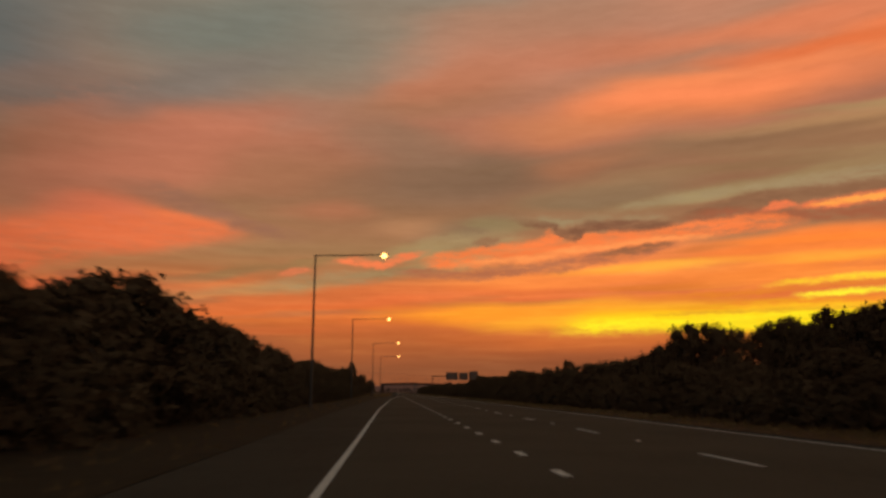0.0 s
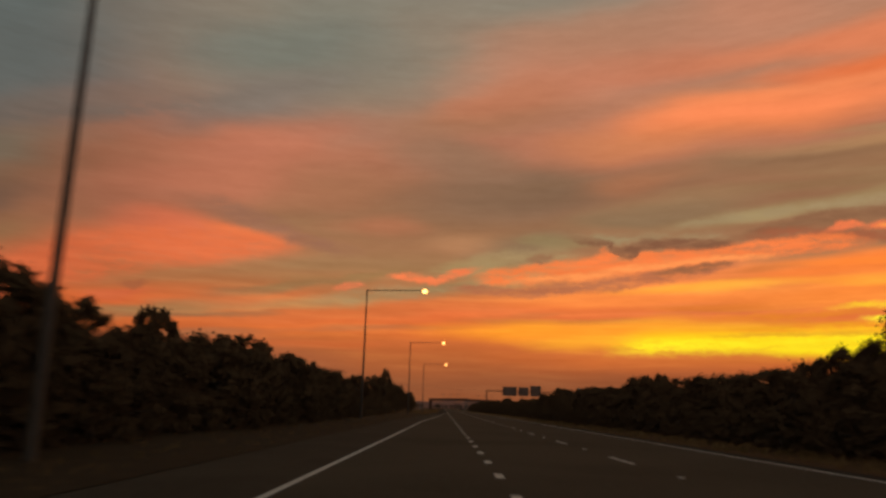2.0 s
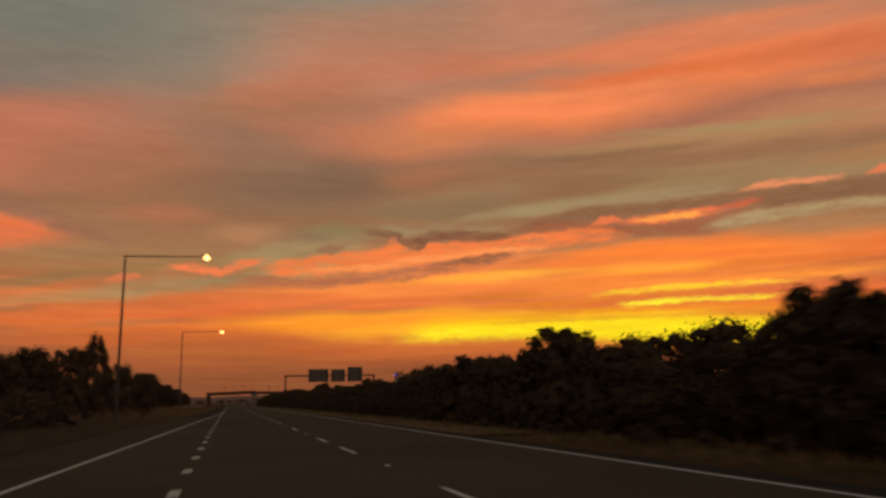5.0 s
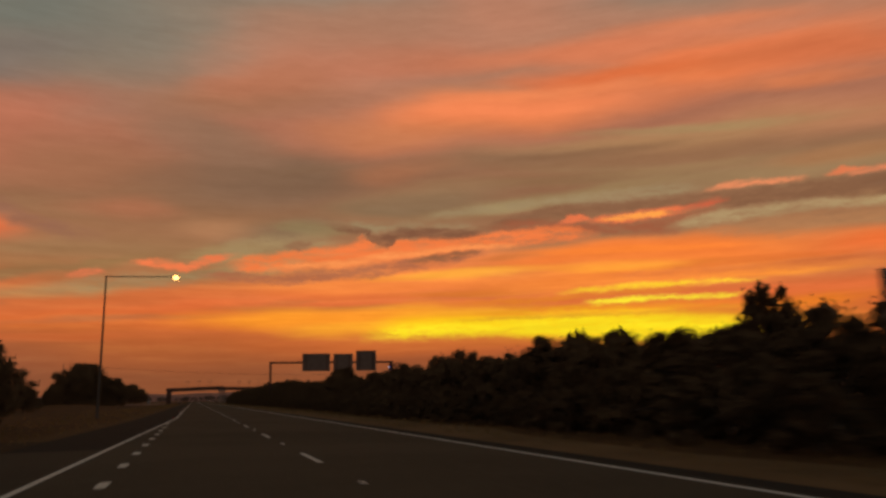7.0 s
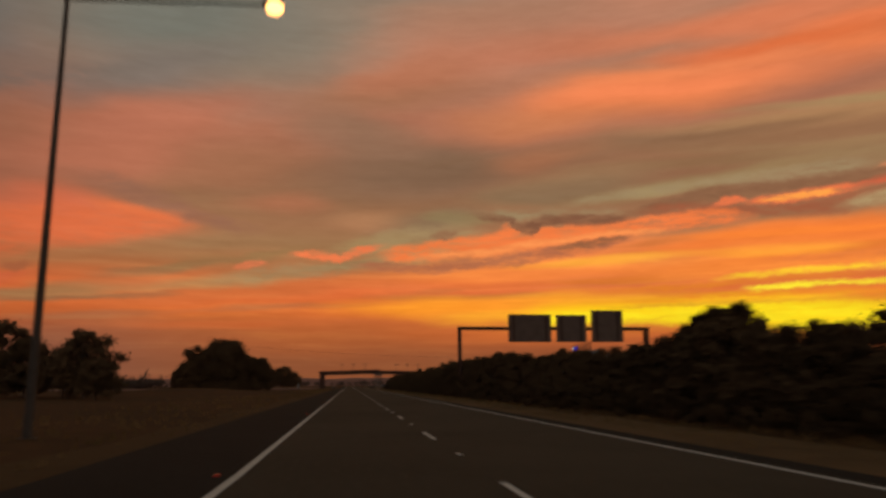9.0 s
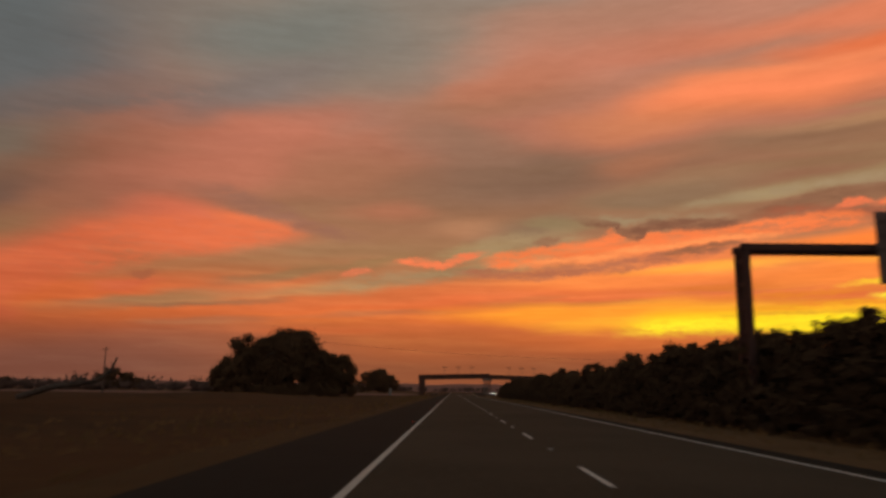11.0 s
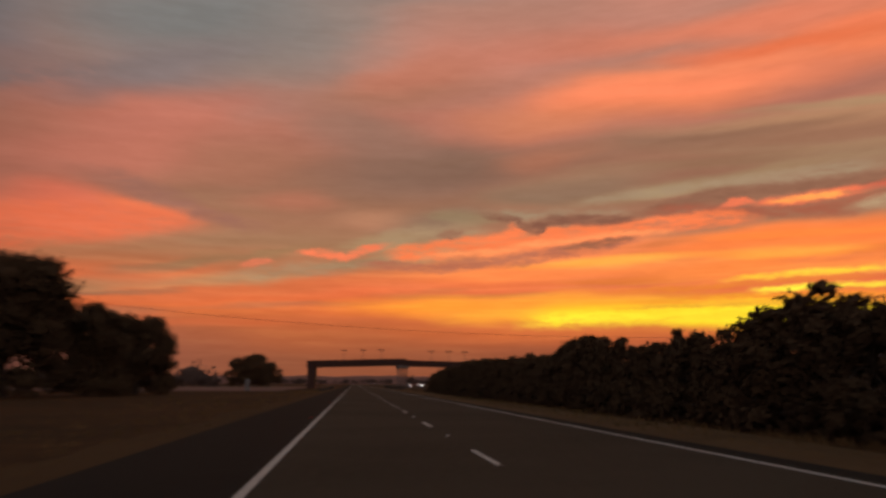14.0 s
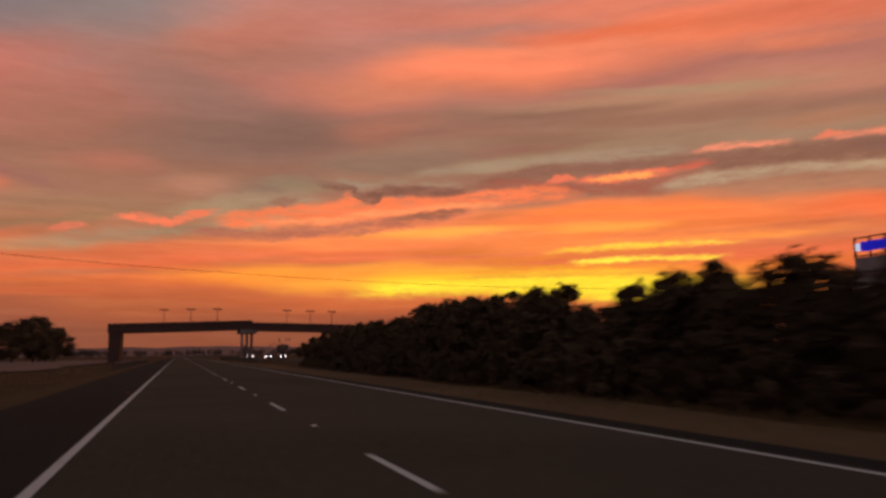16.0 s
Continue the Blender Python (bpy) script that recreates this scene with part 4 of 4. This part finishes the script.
for x, y, h, wide in [(-30.1, 112, 9.7, 0.6), (-22.3, 157.6, 4.8, 0.9), (-24.5, 152, 4.3, 0.8), (-20.3, 163, 4.3, 0.7), (-32.3, 219, 8.6, 0.95), (-28.5, 221, 8.0, 0.95), (-25, 219, 8.5, 0.95), (-21.5, 221, 8.5, 0.9),
                      (-18.3, 220, 10.0, 0.42), (-15.6, 219, 6.4, 0.8), (-12.9, 221, 5.0, 0.7)]:
    plant(GUMS, x, y, h / 5.4, rng, "trees along the verge", wide)
y = -8.0
while y < 184:
    plant(BUSH, -15.4 + rng.uniform(-0.6, 0.6), y, rng.uniform(0.8, 1.4), rng, "scrub at the foot of the verge trees", 1.1)
    y += rng.uniform(2.6, 4.0)
for x, y, s in [(-32, 319, 1.5), (-27.5, 309, 0.8), (-36, 324, 1.2), (-42, 328, 1.4), (-47, 331, 1.95),
                (-37, 592, 1.75), (-32.5, 590, 2.0), (-28, 587, 1.5),
                (-166, 640, 2.1), (-173, 645, 1.6), (-159, 642, 1.7), (-152, 640, 1.2), (-235, 640, 1.6), (-228, 644, 1.4), (-217, 640, 1.2), (-243, 642, 1.3)]:
    plant(GUMS, x, y, s, rng, "trees standing in the paddock", 1.15)
# tall row beyond the opposite carriageway
rng = np.random.default_rng(91)
for x, y, h, wide in [(46, 58, 11.2, 1.0), (45, 64, 11.5, 1.0), (46, 70, 11.4, 1.0), (45.5, 75.5, 11.5, 0.9), (46, 80, 11.3, 0.75), (46.5, 86.6, 11.8, 0.75), (46, 91, 10.8, 0.7), (46, 97, 11.8, 0.8),
                      (46.5, 103, 11.4, 0.7), (45.8, 113, 11.8, 0.65), (44.5, 119, 12.9, 0.7), (43.6, 124.5, 13.3, 0.75), (44, 131.5, 10.9, 0.7), (45, 140, 10.6, 0.8), (46, 150, 9.8, 0.9), (46, 161, 8.6, 1.0),
                      (49, 233.5, 11.4, 0.7), (48, 259.5, 9.5, 0.7), (49.2, 272.5, 10.4, 0.4), (50, 322, 11.0, 0.9), (50, 337, 10.6, 0.9), (56, 283, 11.4, 0.4)
                      ]:
    plant(GUMS, x, y, h / 5.4, rng, "tall trees beyond the opposite carriageway", wide, "tall dark gum tree beyond the opposite carriageway")
for src in MEDIAN + GUMS + BUSH:
    for o in list(src.children):
        bpy.data.objects.remove(o)
    bpy.data.objects.remove(src)


# the clump of great trees in the paddock
def great_tree(x, y, height, spread, seed, count):
    rng = np.random.default_rng(seed)
    clumps = []
    for i in range(count):
        a, k = i * 2.399, (i + 0.5) / count
        reach = spread * math.sqrt(k)
        top = height * (0.96 - 0.30 * k ** 4)
        z = top - rng.uniform(0, 0.9) * height * (0.6 + 0.4 * k)
        clumps.append(((reach * math.cos(a), reach * math.sin(a), max(0.09 * height, z - 0.1 * height)), height * rng.uniform(0.07, 0.125)))
    t = thing("spreading_tree", (x, y, 0.0), "large dark spreading gum tree standing in dry grass", "tree", "great trees in the paddock")
    part("trunk", trunk_mesh("trunk", seed, height * 0.9, 0.034 * height, [c for c, r in clumps[::3]]), None, t)
    part("crown", crown_mesh("crown", seed + 1, clumps, 300, 0.19), None, t)


great_tree(-37.2, 396, 6.8, 2.4, 26, 44)
great_tree(-34.4, 402, 11.0, 4.0, 21, 100)
great_tree(-33.6, 413, 11.0, 3.6, 25, 80)
great_tree(-33.4, 426, 14.5, 4.3, 22, 130)
great_tree(-30.0, 437, 10.4, 3.4, 23, 80)
great_tree(-27.8, 447, 10.2, 3.6, 24, 90)

# far woods along the horizon, haze tint in the leaf colour
rng = np.random.default_rng(33)
wood = []
for i in range(420):
    side = rng.uniform()
    if side < 0.55:
        x, y = rng.uniform(-900, -60), rng.uniform(640, 1200)
    elif side < 0.8:
        x, y = rng.uniform(40, 700), rng.uniform(620, 1200)
    else:
        x, y = rng.uniform(-140, 140), rng.uniform(1350, 1500)
    r = rng.uniform(3.0, 6.5)
    wood.append(((x, y, r * 0.75), r))
for i in range(190):
    x = rng.uniform(-460, -50)
    y = 640 + 0.25 * x + rng.uniform(-25, 25)
    r = rng.uniform(1.8, 3.6) * (1.25 if rng.uniform() < 0.2 else 1.0)
    wood.append(((x, y, r * 0.7), r))
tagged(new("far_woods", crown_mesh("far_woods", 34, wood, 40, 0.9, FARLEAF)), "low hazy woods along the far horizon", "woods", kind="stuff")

# wooded ridge that closes the view, distance haze painted into its colour
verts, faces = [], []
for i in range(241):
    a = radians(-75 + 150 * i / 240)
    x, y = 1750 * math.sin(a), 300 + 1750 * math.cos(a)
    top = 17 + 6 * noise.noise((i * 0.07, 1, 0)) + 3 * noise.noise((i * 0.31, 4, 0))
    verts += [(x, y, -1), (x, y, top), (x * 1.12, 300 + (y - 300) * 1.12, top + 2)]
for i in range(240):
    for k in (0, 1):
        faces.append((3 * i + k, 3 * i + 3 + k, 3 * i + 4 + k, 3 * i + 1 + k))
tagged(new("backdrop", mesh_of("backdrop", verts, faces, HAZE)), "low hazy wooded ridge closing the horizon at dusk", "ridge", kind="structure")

# dry grass tufts on the verges
rng = np.random.default_rng(44)
V, F = [], []


def tuft(x, y, h):
    for _ in range(5):
        a = rng.uniform(0, math.tau)
        dx, dy = math.cos(a) * 0.02, math.sin(a) * 0.02
        ox, oy = rng.normal(0, 0.06, 2)
        lx, ly = rng.normal(0, h * 0.4, 2)
        n = len(V)
        V.extend([(x + ox - dx, y + oy - dy, -0.1), (x + ox + dx, y + oy + dy, -0.1), (x + ox + lx, y + oy + ly, h * rng.uniform(0.6, 1.1))])
        F.append((n, n + 1, n + 2))


for i in range(6000):
    yy = rng.uniform(0, 430)
    tuft(rng.uniform(6.0, 10.2), yy, rng.uniform(0.06, 0.18))
for i in range(4000):
    yy = rng.uniform(0, 500)
    e = left_edge(yy) - 2.9
    tuft(e - abs(rng.normal(0, 6)) - 0.1, yy, rng.uniform(0.05, 0.18))
tagged(new("grass", mesh_of("grass", V, F, GRASS)), "dry brown grass tufts on the verges", "grass", kind="stuff")


# ---------------------------------------------------------------- street lamps
def street_lamp(x, y, height, reach):
    t = thing("street_lamp", (x, y, -0.06), "tall grey steel street lamp, lit, on the grass verge", "street lamp", "lamps along the entry lane")
    bm = bmesh.new()
    tube(bm, [(0, 0, 0), (0, 0, 1.2), (0, 0, height - 0.05)], [0.13, 0.12, 0.065], 12)
    part("pole", bm, STEEL, t)
    bm = bmesh.new()
    tube(bm, [(0, 0, 0), (0, 0, 0.03)], [0.24, 0.24], 12)
    part("base_plate", bm, STEEL, t)
    bm = bmesh.new()
    tube(bm, [(-0.12, 0, height - 0.06), (reach * 0.5, 0, height + 0.0), (reach - 0.2, 0, height + 0.08)], [0.055, 0.05, 0.04], 8)
    part("arm", bm, STEEL, t)
    head = part("head", boxed(reach - 0.3, reach + 0.36, -0.14, 0.14, height + 0.03, height + 0.17, bevel=0.05), STEEL, t)
    bm = bmesh.new()
    made = bmesh.ops.create_uvsphere(bm, u_segments=18, v_segments=12, radius=0.2)["verts"]
    bmesh.ops.scale(bm, vec=(1.4, 1.15, 1.1), verts=made)
    bmesh.ops.translate(bm, vec=(reach + 0.1, 0, height + 0.0), verts=made)
    part("lens", bm, SODIUM, head, "glowing amber lens")
    return t


street_lamp(-13.2, 62.6, 12.7, 5.7)
street_lamp(-13.2, 123.7, 13.1, 5.9)
street_lamp(-11.4, 186.8, 13.1, 6.1)
street_lamp(-10.5, 249.9, 12.7, 5.9)

# ---------------------------------------------------------------- sign gantry
GY = 311.0
gantry = thing("sign_gantry", (0, GY, 0), "steel sign gantry spanning the opposite carriageway, signs seen from behind", "gantry")
for x in (10.1, 31.8):
    for dy in (-0.45, 0.45):
        part("post", boxed(x - 0.14, x + 0.14, dy - 0.12, dy + 0.12, -0.1, 7.3, bevel=0.02), RUST, gantry)
    for z in np.arange(0.9, 7.0, 1.0):
        part("rung", boxed(x - 0.08, x + 0.08, -0.33, 0.33, z - 0.09, z + 0.09), RUST, gantry)
for dy in (-0.45, 0.45):
    part("beam", boxed(9.9, 32.0, dy - 0.13, dy + 0.13, 7.3, 7.62, bevel=0.02), RUST, gantry)
for x in np.arange(11, 31.5, 1.7):
    part("cross_bar", boxed(x - 0.06, x + 0.06, -0.32, 0.32, 7.38, 7.54), RUST, gantry)
for x0, x1, z0, z1 in ((15.5, 20.4, 5.9, 9.0), (21.0, 24.5, 5.9, 8.95), (25.1, 28.8, 5.9, 9.5)):
    s = part("sign_panel", boxed(x0, x1, -0.75, -0.70, z0, z1, bevel=0.01), BACKING, gantry, "grey aluminium back of a road sign")
    for z in np.arange(z0 + 0.3, z1, 0.6):
        part("stiffener", boxed(x0 + 0.1, x1 - 0.1, -0.82, -0.752, z - 0.04, z + 0.04), BACKING, s)
    for x in (x0 + 0.6, x1 - 0.6):
        part("bracket", boxed(x - 0.06, x + 0.06, -0.92, -0.822, z0 + 0.1, z1 - 0.1), RUST, s)

# roadside sign in the median, back towards us
sign = thing("direction_sign", (21.0, 195.0, 0), "large road sign on two posts, grey back showing", "road sign", yaw=0)
part("panel", boxed(-2.2, 2.2, -0.03, 0.03, 2.4, 5.1, bevel=0.01), BACKING, sign)
for x in (-1.4, 1.4):
    part("post", boxed(x - 0.07, x + 0.07, -0.18, -0.032, -0.1, 5.0), STEEL, sign)

# ---------------------------------------------------------------- overpass
BY = 552.0
bridge = thing("overpass", (0, BY, 0), "long concrete road overpass with dark steel girders", "bridge")


def beam(name, x0, z0, x1, z1, y0, y1, depth, mat, parent):
    bm = bmesh.new()
    vs = [bm.verts.new((x, y, z)) for x, zt in ((x0, z0), (x1, z1)) for y in (y0, y1) for z in (zt - depth, zt)]
    for q in ((0, 1, 3, 2), (4, 5, 7, 6), (0, 1, 5, 4), (2, 3, 7, 6), (1, 3, 7, 5), (0, 2, 6, 4)):
        bm.faces.new([vs[i] for i in q])
    return part(name, bm, mat, parent)


beam("girder", -14.6, 6.6, 11.0, 7.3, 0, 9, 1.2, RUST, bridge)
beam("girder", 11.0, 7.0, 60.0, 5.9, 0, 9, 1.1, RUST, bridge)
beam("parapet", -14.6, 7.05, 11.0, 7.75, -0.15, 0.15, 0.45, RUST, bridge)
beam("parapet", 11.0, 7.35, 60.0, 6.25, -0.15, 0.15, 0.35, RUST, bridge)
part("abutment", boxed(-14.4, -12.4, 0.3, 8.7, -0.1, 5.45), RUST, bridge)
for dx, dy in ((9.2, 1.0), (10.4, 4.4), (11.6, 7.8)):
    bm = bmesh.new()
    tube(bm, [(dx, dy, -0.1), (dx, dy, 5.4)], [0.26, 0.26], 12)
    part("column", bm, CONCRETE, bridge)
part("crosshead", boxed(8.8, 12.0, 0.2, 8.8, 5.3, 6.08), CONCRETE, bridge)
part("abutment", boxed(34.0, 36.0, 0.3, 8.7, -0.1, 5.3), CONCRETE, bridge)


def bridge_lamp(x, z):
    t = thing("bridge_lamp", (x, BY + 7, z), "small twin-headed lamp post on the overpass", "street lamp", "lamps on the overpass")
    bm = bmesh.new()
    tube(bm, [(0, 0, -0.4), (0, 0, 3.0)], [0.07, 0.05], 6)
    part("pole", bm, STEEL, t)
    for s in (-1, 1):
        part("head", boxed(s * 0.45 - 0.42, s * 0.45 + 0.42, -0.1, 0.1, 2.95, 3.18, bevel=0.03), STEEL, t)


for x, z in ((-5.2, 7.0), (-0.2, 7.1), (4.8, 7.2), (18.5, 7.0), (23.3, 6.9), (27.8, 6.8)):
    bridge_lamp(x, z)


# ---------------------------------------------------------------- guard rail, posts, wires
def guard_rail(x, y0, y1):
    t = thing("guard_rail", (x, y0, 0), "steel guard rail on posts before the overpass", "guard rail")
    n = y1 - y0
    prof = [(0.0, 0.45), (0.06, 0.5), (0.0, 0.58), (0.06, 0.66), (0.0, 0.74)]
    verts = [(px, yy, pz) for yy in (0, n) for px, pz in prof] + [(px - 0.01, yy, pz) for yy in (0, n) for px, pz in prof]
    faces = [(i, i + 1, i + 6, i + 5) for i in range(4)] + [(i + 10, i + 11, i + 16, i + 15) for i in range(4)]
    part("rail", mesh_of("rail", verts, faces, STEEL), None, t)
    for yy in np.arange(0.2, n, 4.0):
        part("post", boxed(-0.16, -0.012, yy - 0.05, yy + 0.05, -0.1, 0.74), STEEL, t)


guard_rail(-7.6, 476, 556)
guard_rail(7.2, 500, 590)


tall = thing("marker_board", (-17.5, 465, -0.05), "narrow pale marker board before small trees", "marker")
part("board", boxed(-0.3, 0.3, -0.03, 0.03, 0.3, 1.9, bevel=0.01), WHITE_METAL, tall)
part("post", boxed(-0.05, 0.05, 0.03, 0.1, -0.1, 1.8), STEEL, tall)

dead = thing("dead_tree", (0, 0, 0), "fallen dead tree with bare curved branch in the paddock", "tree")
bm = bmesh.new()
tube(bm, [(-41, 346.5, 0.3), (-38, 346, 1.2), (-35.2, 345.5, 1.6), (-33.2, 345, 1.9), (-32.1, 344.8, 2.7), (-31.6, 344.7, 3.9)], [0.32, 0.28, 0.24, 0.2, 0.15, 0.06], 7)
part("trunk", bm, BARK, dead)
rng = np.random.default_rng(9)
for i in range(16):
    k = rng.uniform(0.2, 1.0)
    s = Vector((-38 + 6.3 * k, 345.6, 1.2 + 1.6 * k * k))
    e = s + Vector((rng.normal(0, 0.5), rng.normal(0, 0.5), rng.uniform(0.4, 1.3)))
    bm = bmesh.new()
    tube(bm, [s, s.lerp(e, 0.5) + Vector((rng.normal(0, 0.15), 0, 0.1)), e], [0.07, 0.045, 0.015], 5)
    part("branch", bm, BARK, dead)

mast = thing("power_pole", (-90, 468, 0), "tall thin pole with a crossarm far over the paddock", "power pole")
bm = bmesh.new()
tube(bm, [(0, 0, -0.2), (0, 0, 11.4)], [0.2, 0.12], 8)
part("pole", bm, WOOD, mast)
part("crossarm", boxed(-0.9, 0.9, -0.06, 0.06, 10.7, 10.85), WOOD, mast)


def wire_pole(x, y, h):
    t = thing("power_pole", (x, y, 0), "timber power pole among trees", "power pole")
    bm = bmesh.new()
    tube(bm, [(0, 0, -0.3), (0, 0, h + 0.3)], [0.2, 0.13], 8)
    part("pole", bm, WOOD, t)
    part("crossarm", boxed(-0.06, 0.06, -0.9, 0.9, h - 0.25, h - 0.1), WOOD, t)


wire_pole(-52, 508, 16.6)
wire_pole(74, 512, 11.6)
wire = thing("overhead_wire", (0, 0, 0), "thin dark overhead wire crossing the freeway", "cable")
pts = []
for i in range(41):
    k = i / 40
    pts.append((-52 + 126 * k, 508 + 4 * k, 16.6 + (11.6 - 16.6) * k - 3.2 * 4 * k * (1 - k) * 0.62))
bm = bmesh.new()
tube(bm, pts, [0.032] * len(pts), 5)
part("strand", bm, RUBBER, wire)

# ---------------------------------------------------------------- building with a lit sign
hall = thing("commercial_building", (70.6, 450, 0), "grey flat-roofed commercial building with rooftop sign frame", "building")
part("wall", boxed(0, 22, -22, 18, -0.1, 9.6), RENDER_WALL, hall)
part("roof", boxed(-0.2, 22.2, -22.2, 18.2, 9.6, 9.8), STEEL, hall)
part("upper_wall", boxed(0.3, 3, 0, 18, 9.8, 11.4), RENDER_WALL, hall)
frame_ = thing("rooftop_sign", (70.6, 450, 11.4), "long steel sign frame with a lit blue panel", "sign")
for z in (0.1, 2.2):
    part("rail", boxed(0.3, 0.5, 0, 18, z, z + 0.14), RUST, frame_)
for yy in np.arange(0.1, 18.1, 1.98):
    part("upright", boxed(0.3, 0.5, yy - 0.07, yy + 0.07, 0.0, 2.2), RUST, frame_)
for yy in np.arange(0.1, 15.5, 1.98):
    bm = bmesh.new()
    tube(bm, [(0.4, yy, 0.2), (0.4, yy + 1.98, 2.2)], [0.04, 0.04], 5)
    part("brace", bm, RUST, frame_)
panel = part("panel", boxed(0.18, 0.28, 12.9, 17.0, 0.65, 1.75), BLUE_LED, frame_, "glowing blue panel")
# end strip added to block the panel's glow towards the approach
part("panel_edge", boxed(0.16, 0.30, 12.82, 12.897, 0.62, 1.78), RUST, frame_)
part("logo", boxed(0.10, 0.178, 17.02, 17.6, 0.75, 1.6, bevel=0.03), WHITE_LED, panel, "glowing white square mark")


# ---------------------------------------------------------------- oncoming cars
def car(x, y):
    t = thing("car", (x, y, 0.0), "dark oncoming car with headlights on", "car", "oncoming cars")
    bm = bmesh.new()
    side = [(-2.15, 0.35), (-2.2, 0.65), (-2.05, 0.82), (-1.15, 0.95), (-0.45, 1.4), (1.1, 1.45), (1.75, 1.0), (2.15, 0.92), (2.2, 0.4)]
    rows = []
    for xx in (-0.86, 0.86):
        rows.append([bm.verts.new((xx * (0.82 if z > 1.1 else 1.0), yy, z)) for yy, z in side])
    n = len(side)
    for i in range(n):
        bm.faces.new((rows[0][i], rows[0][(i + 1) % n], rows[1][(i + 1) % n], rows[1][i]))
    bm.faces.new(rows[0])
    bm.faces.new(rows[1])
    part("body", bm, CAR_GREY, t)
    bm = bmesh.new()
    vs = [bm.verts.new(v) for v in ((-0.72, -1.13, 0.99), (0.72, -1.13, 0.99), (0.62, -0.52, 1.39), (-0.62, -0.52, 1.39))]
    f = bm.faces.new(vs)
    ext = bmesh.ops.extrude_face_region(bm, geom=[f])["geom"]
    bmesh.ops.translate(bm, vec=(0, -0.03, 0.02), verts=[g for g in ext if isinstance(g, bmesh.types.BMVert)])
    part("windscreen", bm, GLASS, t)
    for sx in (-0.78, 0.78):
        for yy in (-1.35, 1.35):
            bm = bmesh.new()
            tube(bm, [(sx - 0.1, yy, 0.32), (sx + 0.1, yy, 0.32)], [0.32, 0.32], 14)
            part("wheel", bm, RUBBER, t)
    for sx in (-0.6, 0.6):
        bm = bmesh.new()
        made = bmesh.ops.create_uvsphere(bm, u_segments=10, v_segments=6, radius=0.11)["verts"]
        bmesh.ops.scale(bm, vec=(1.3, 0.5, 1), verts=made)
        bmesh.ops.translate(bm, vec=(sx, -2.19, 0.68), verts=made)
        part("headlight", bm, HEADLIGHT, t, "lit white headlight")


for x, y in ((14.8, 600), (18.8, 596), (23.4, 604), (15.0, 1160), (18.8, 1100)):
    car(x, y)
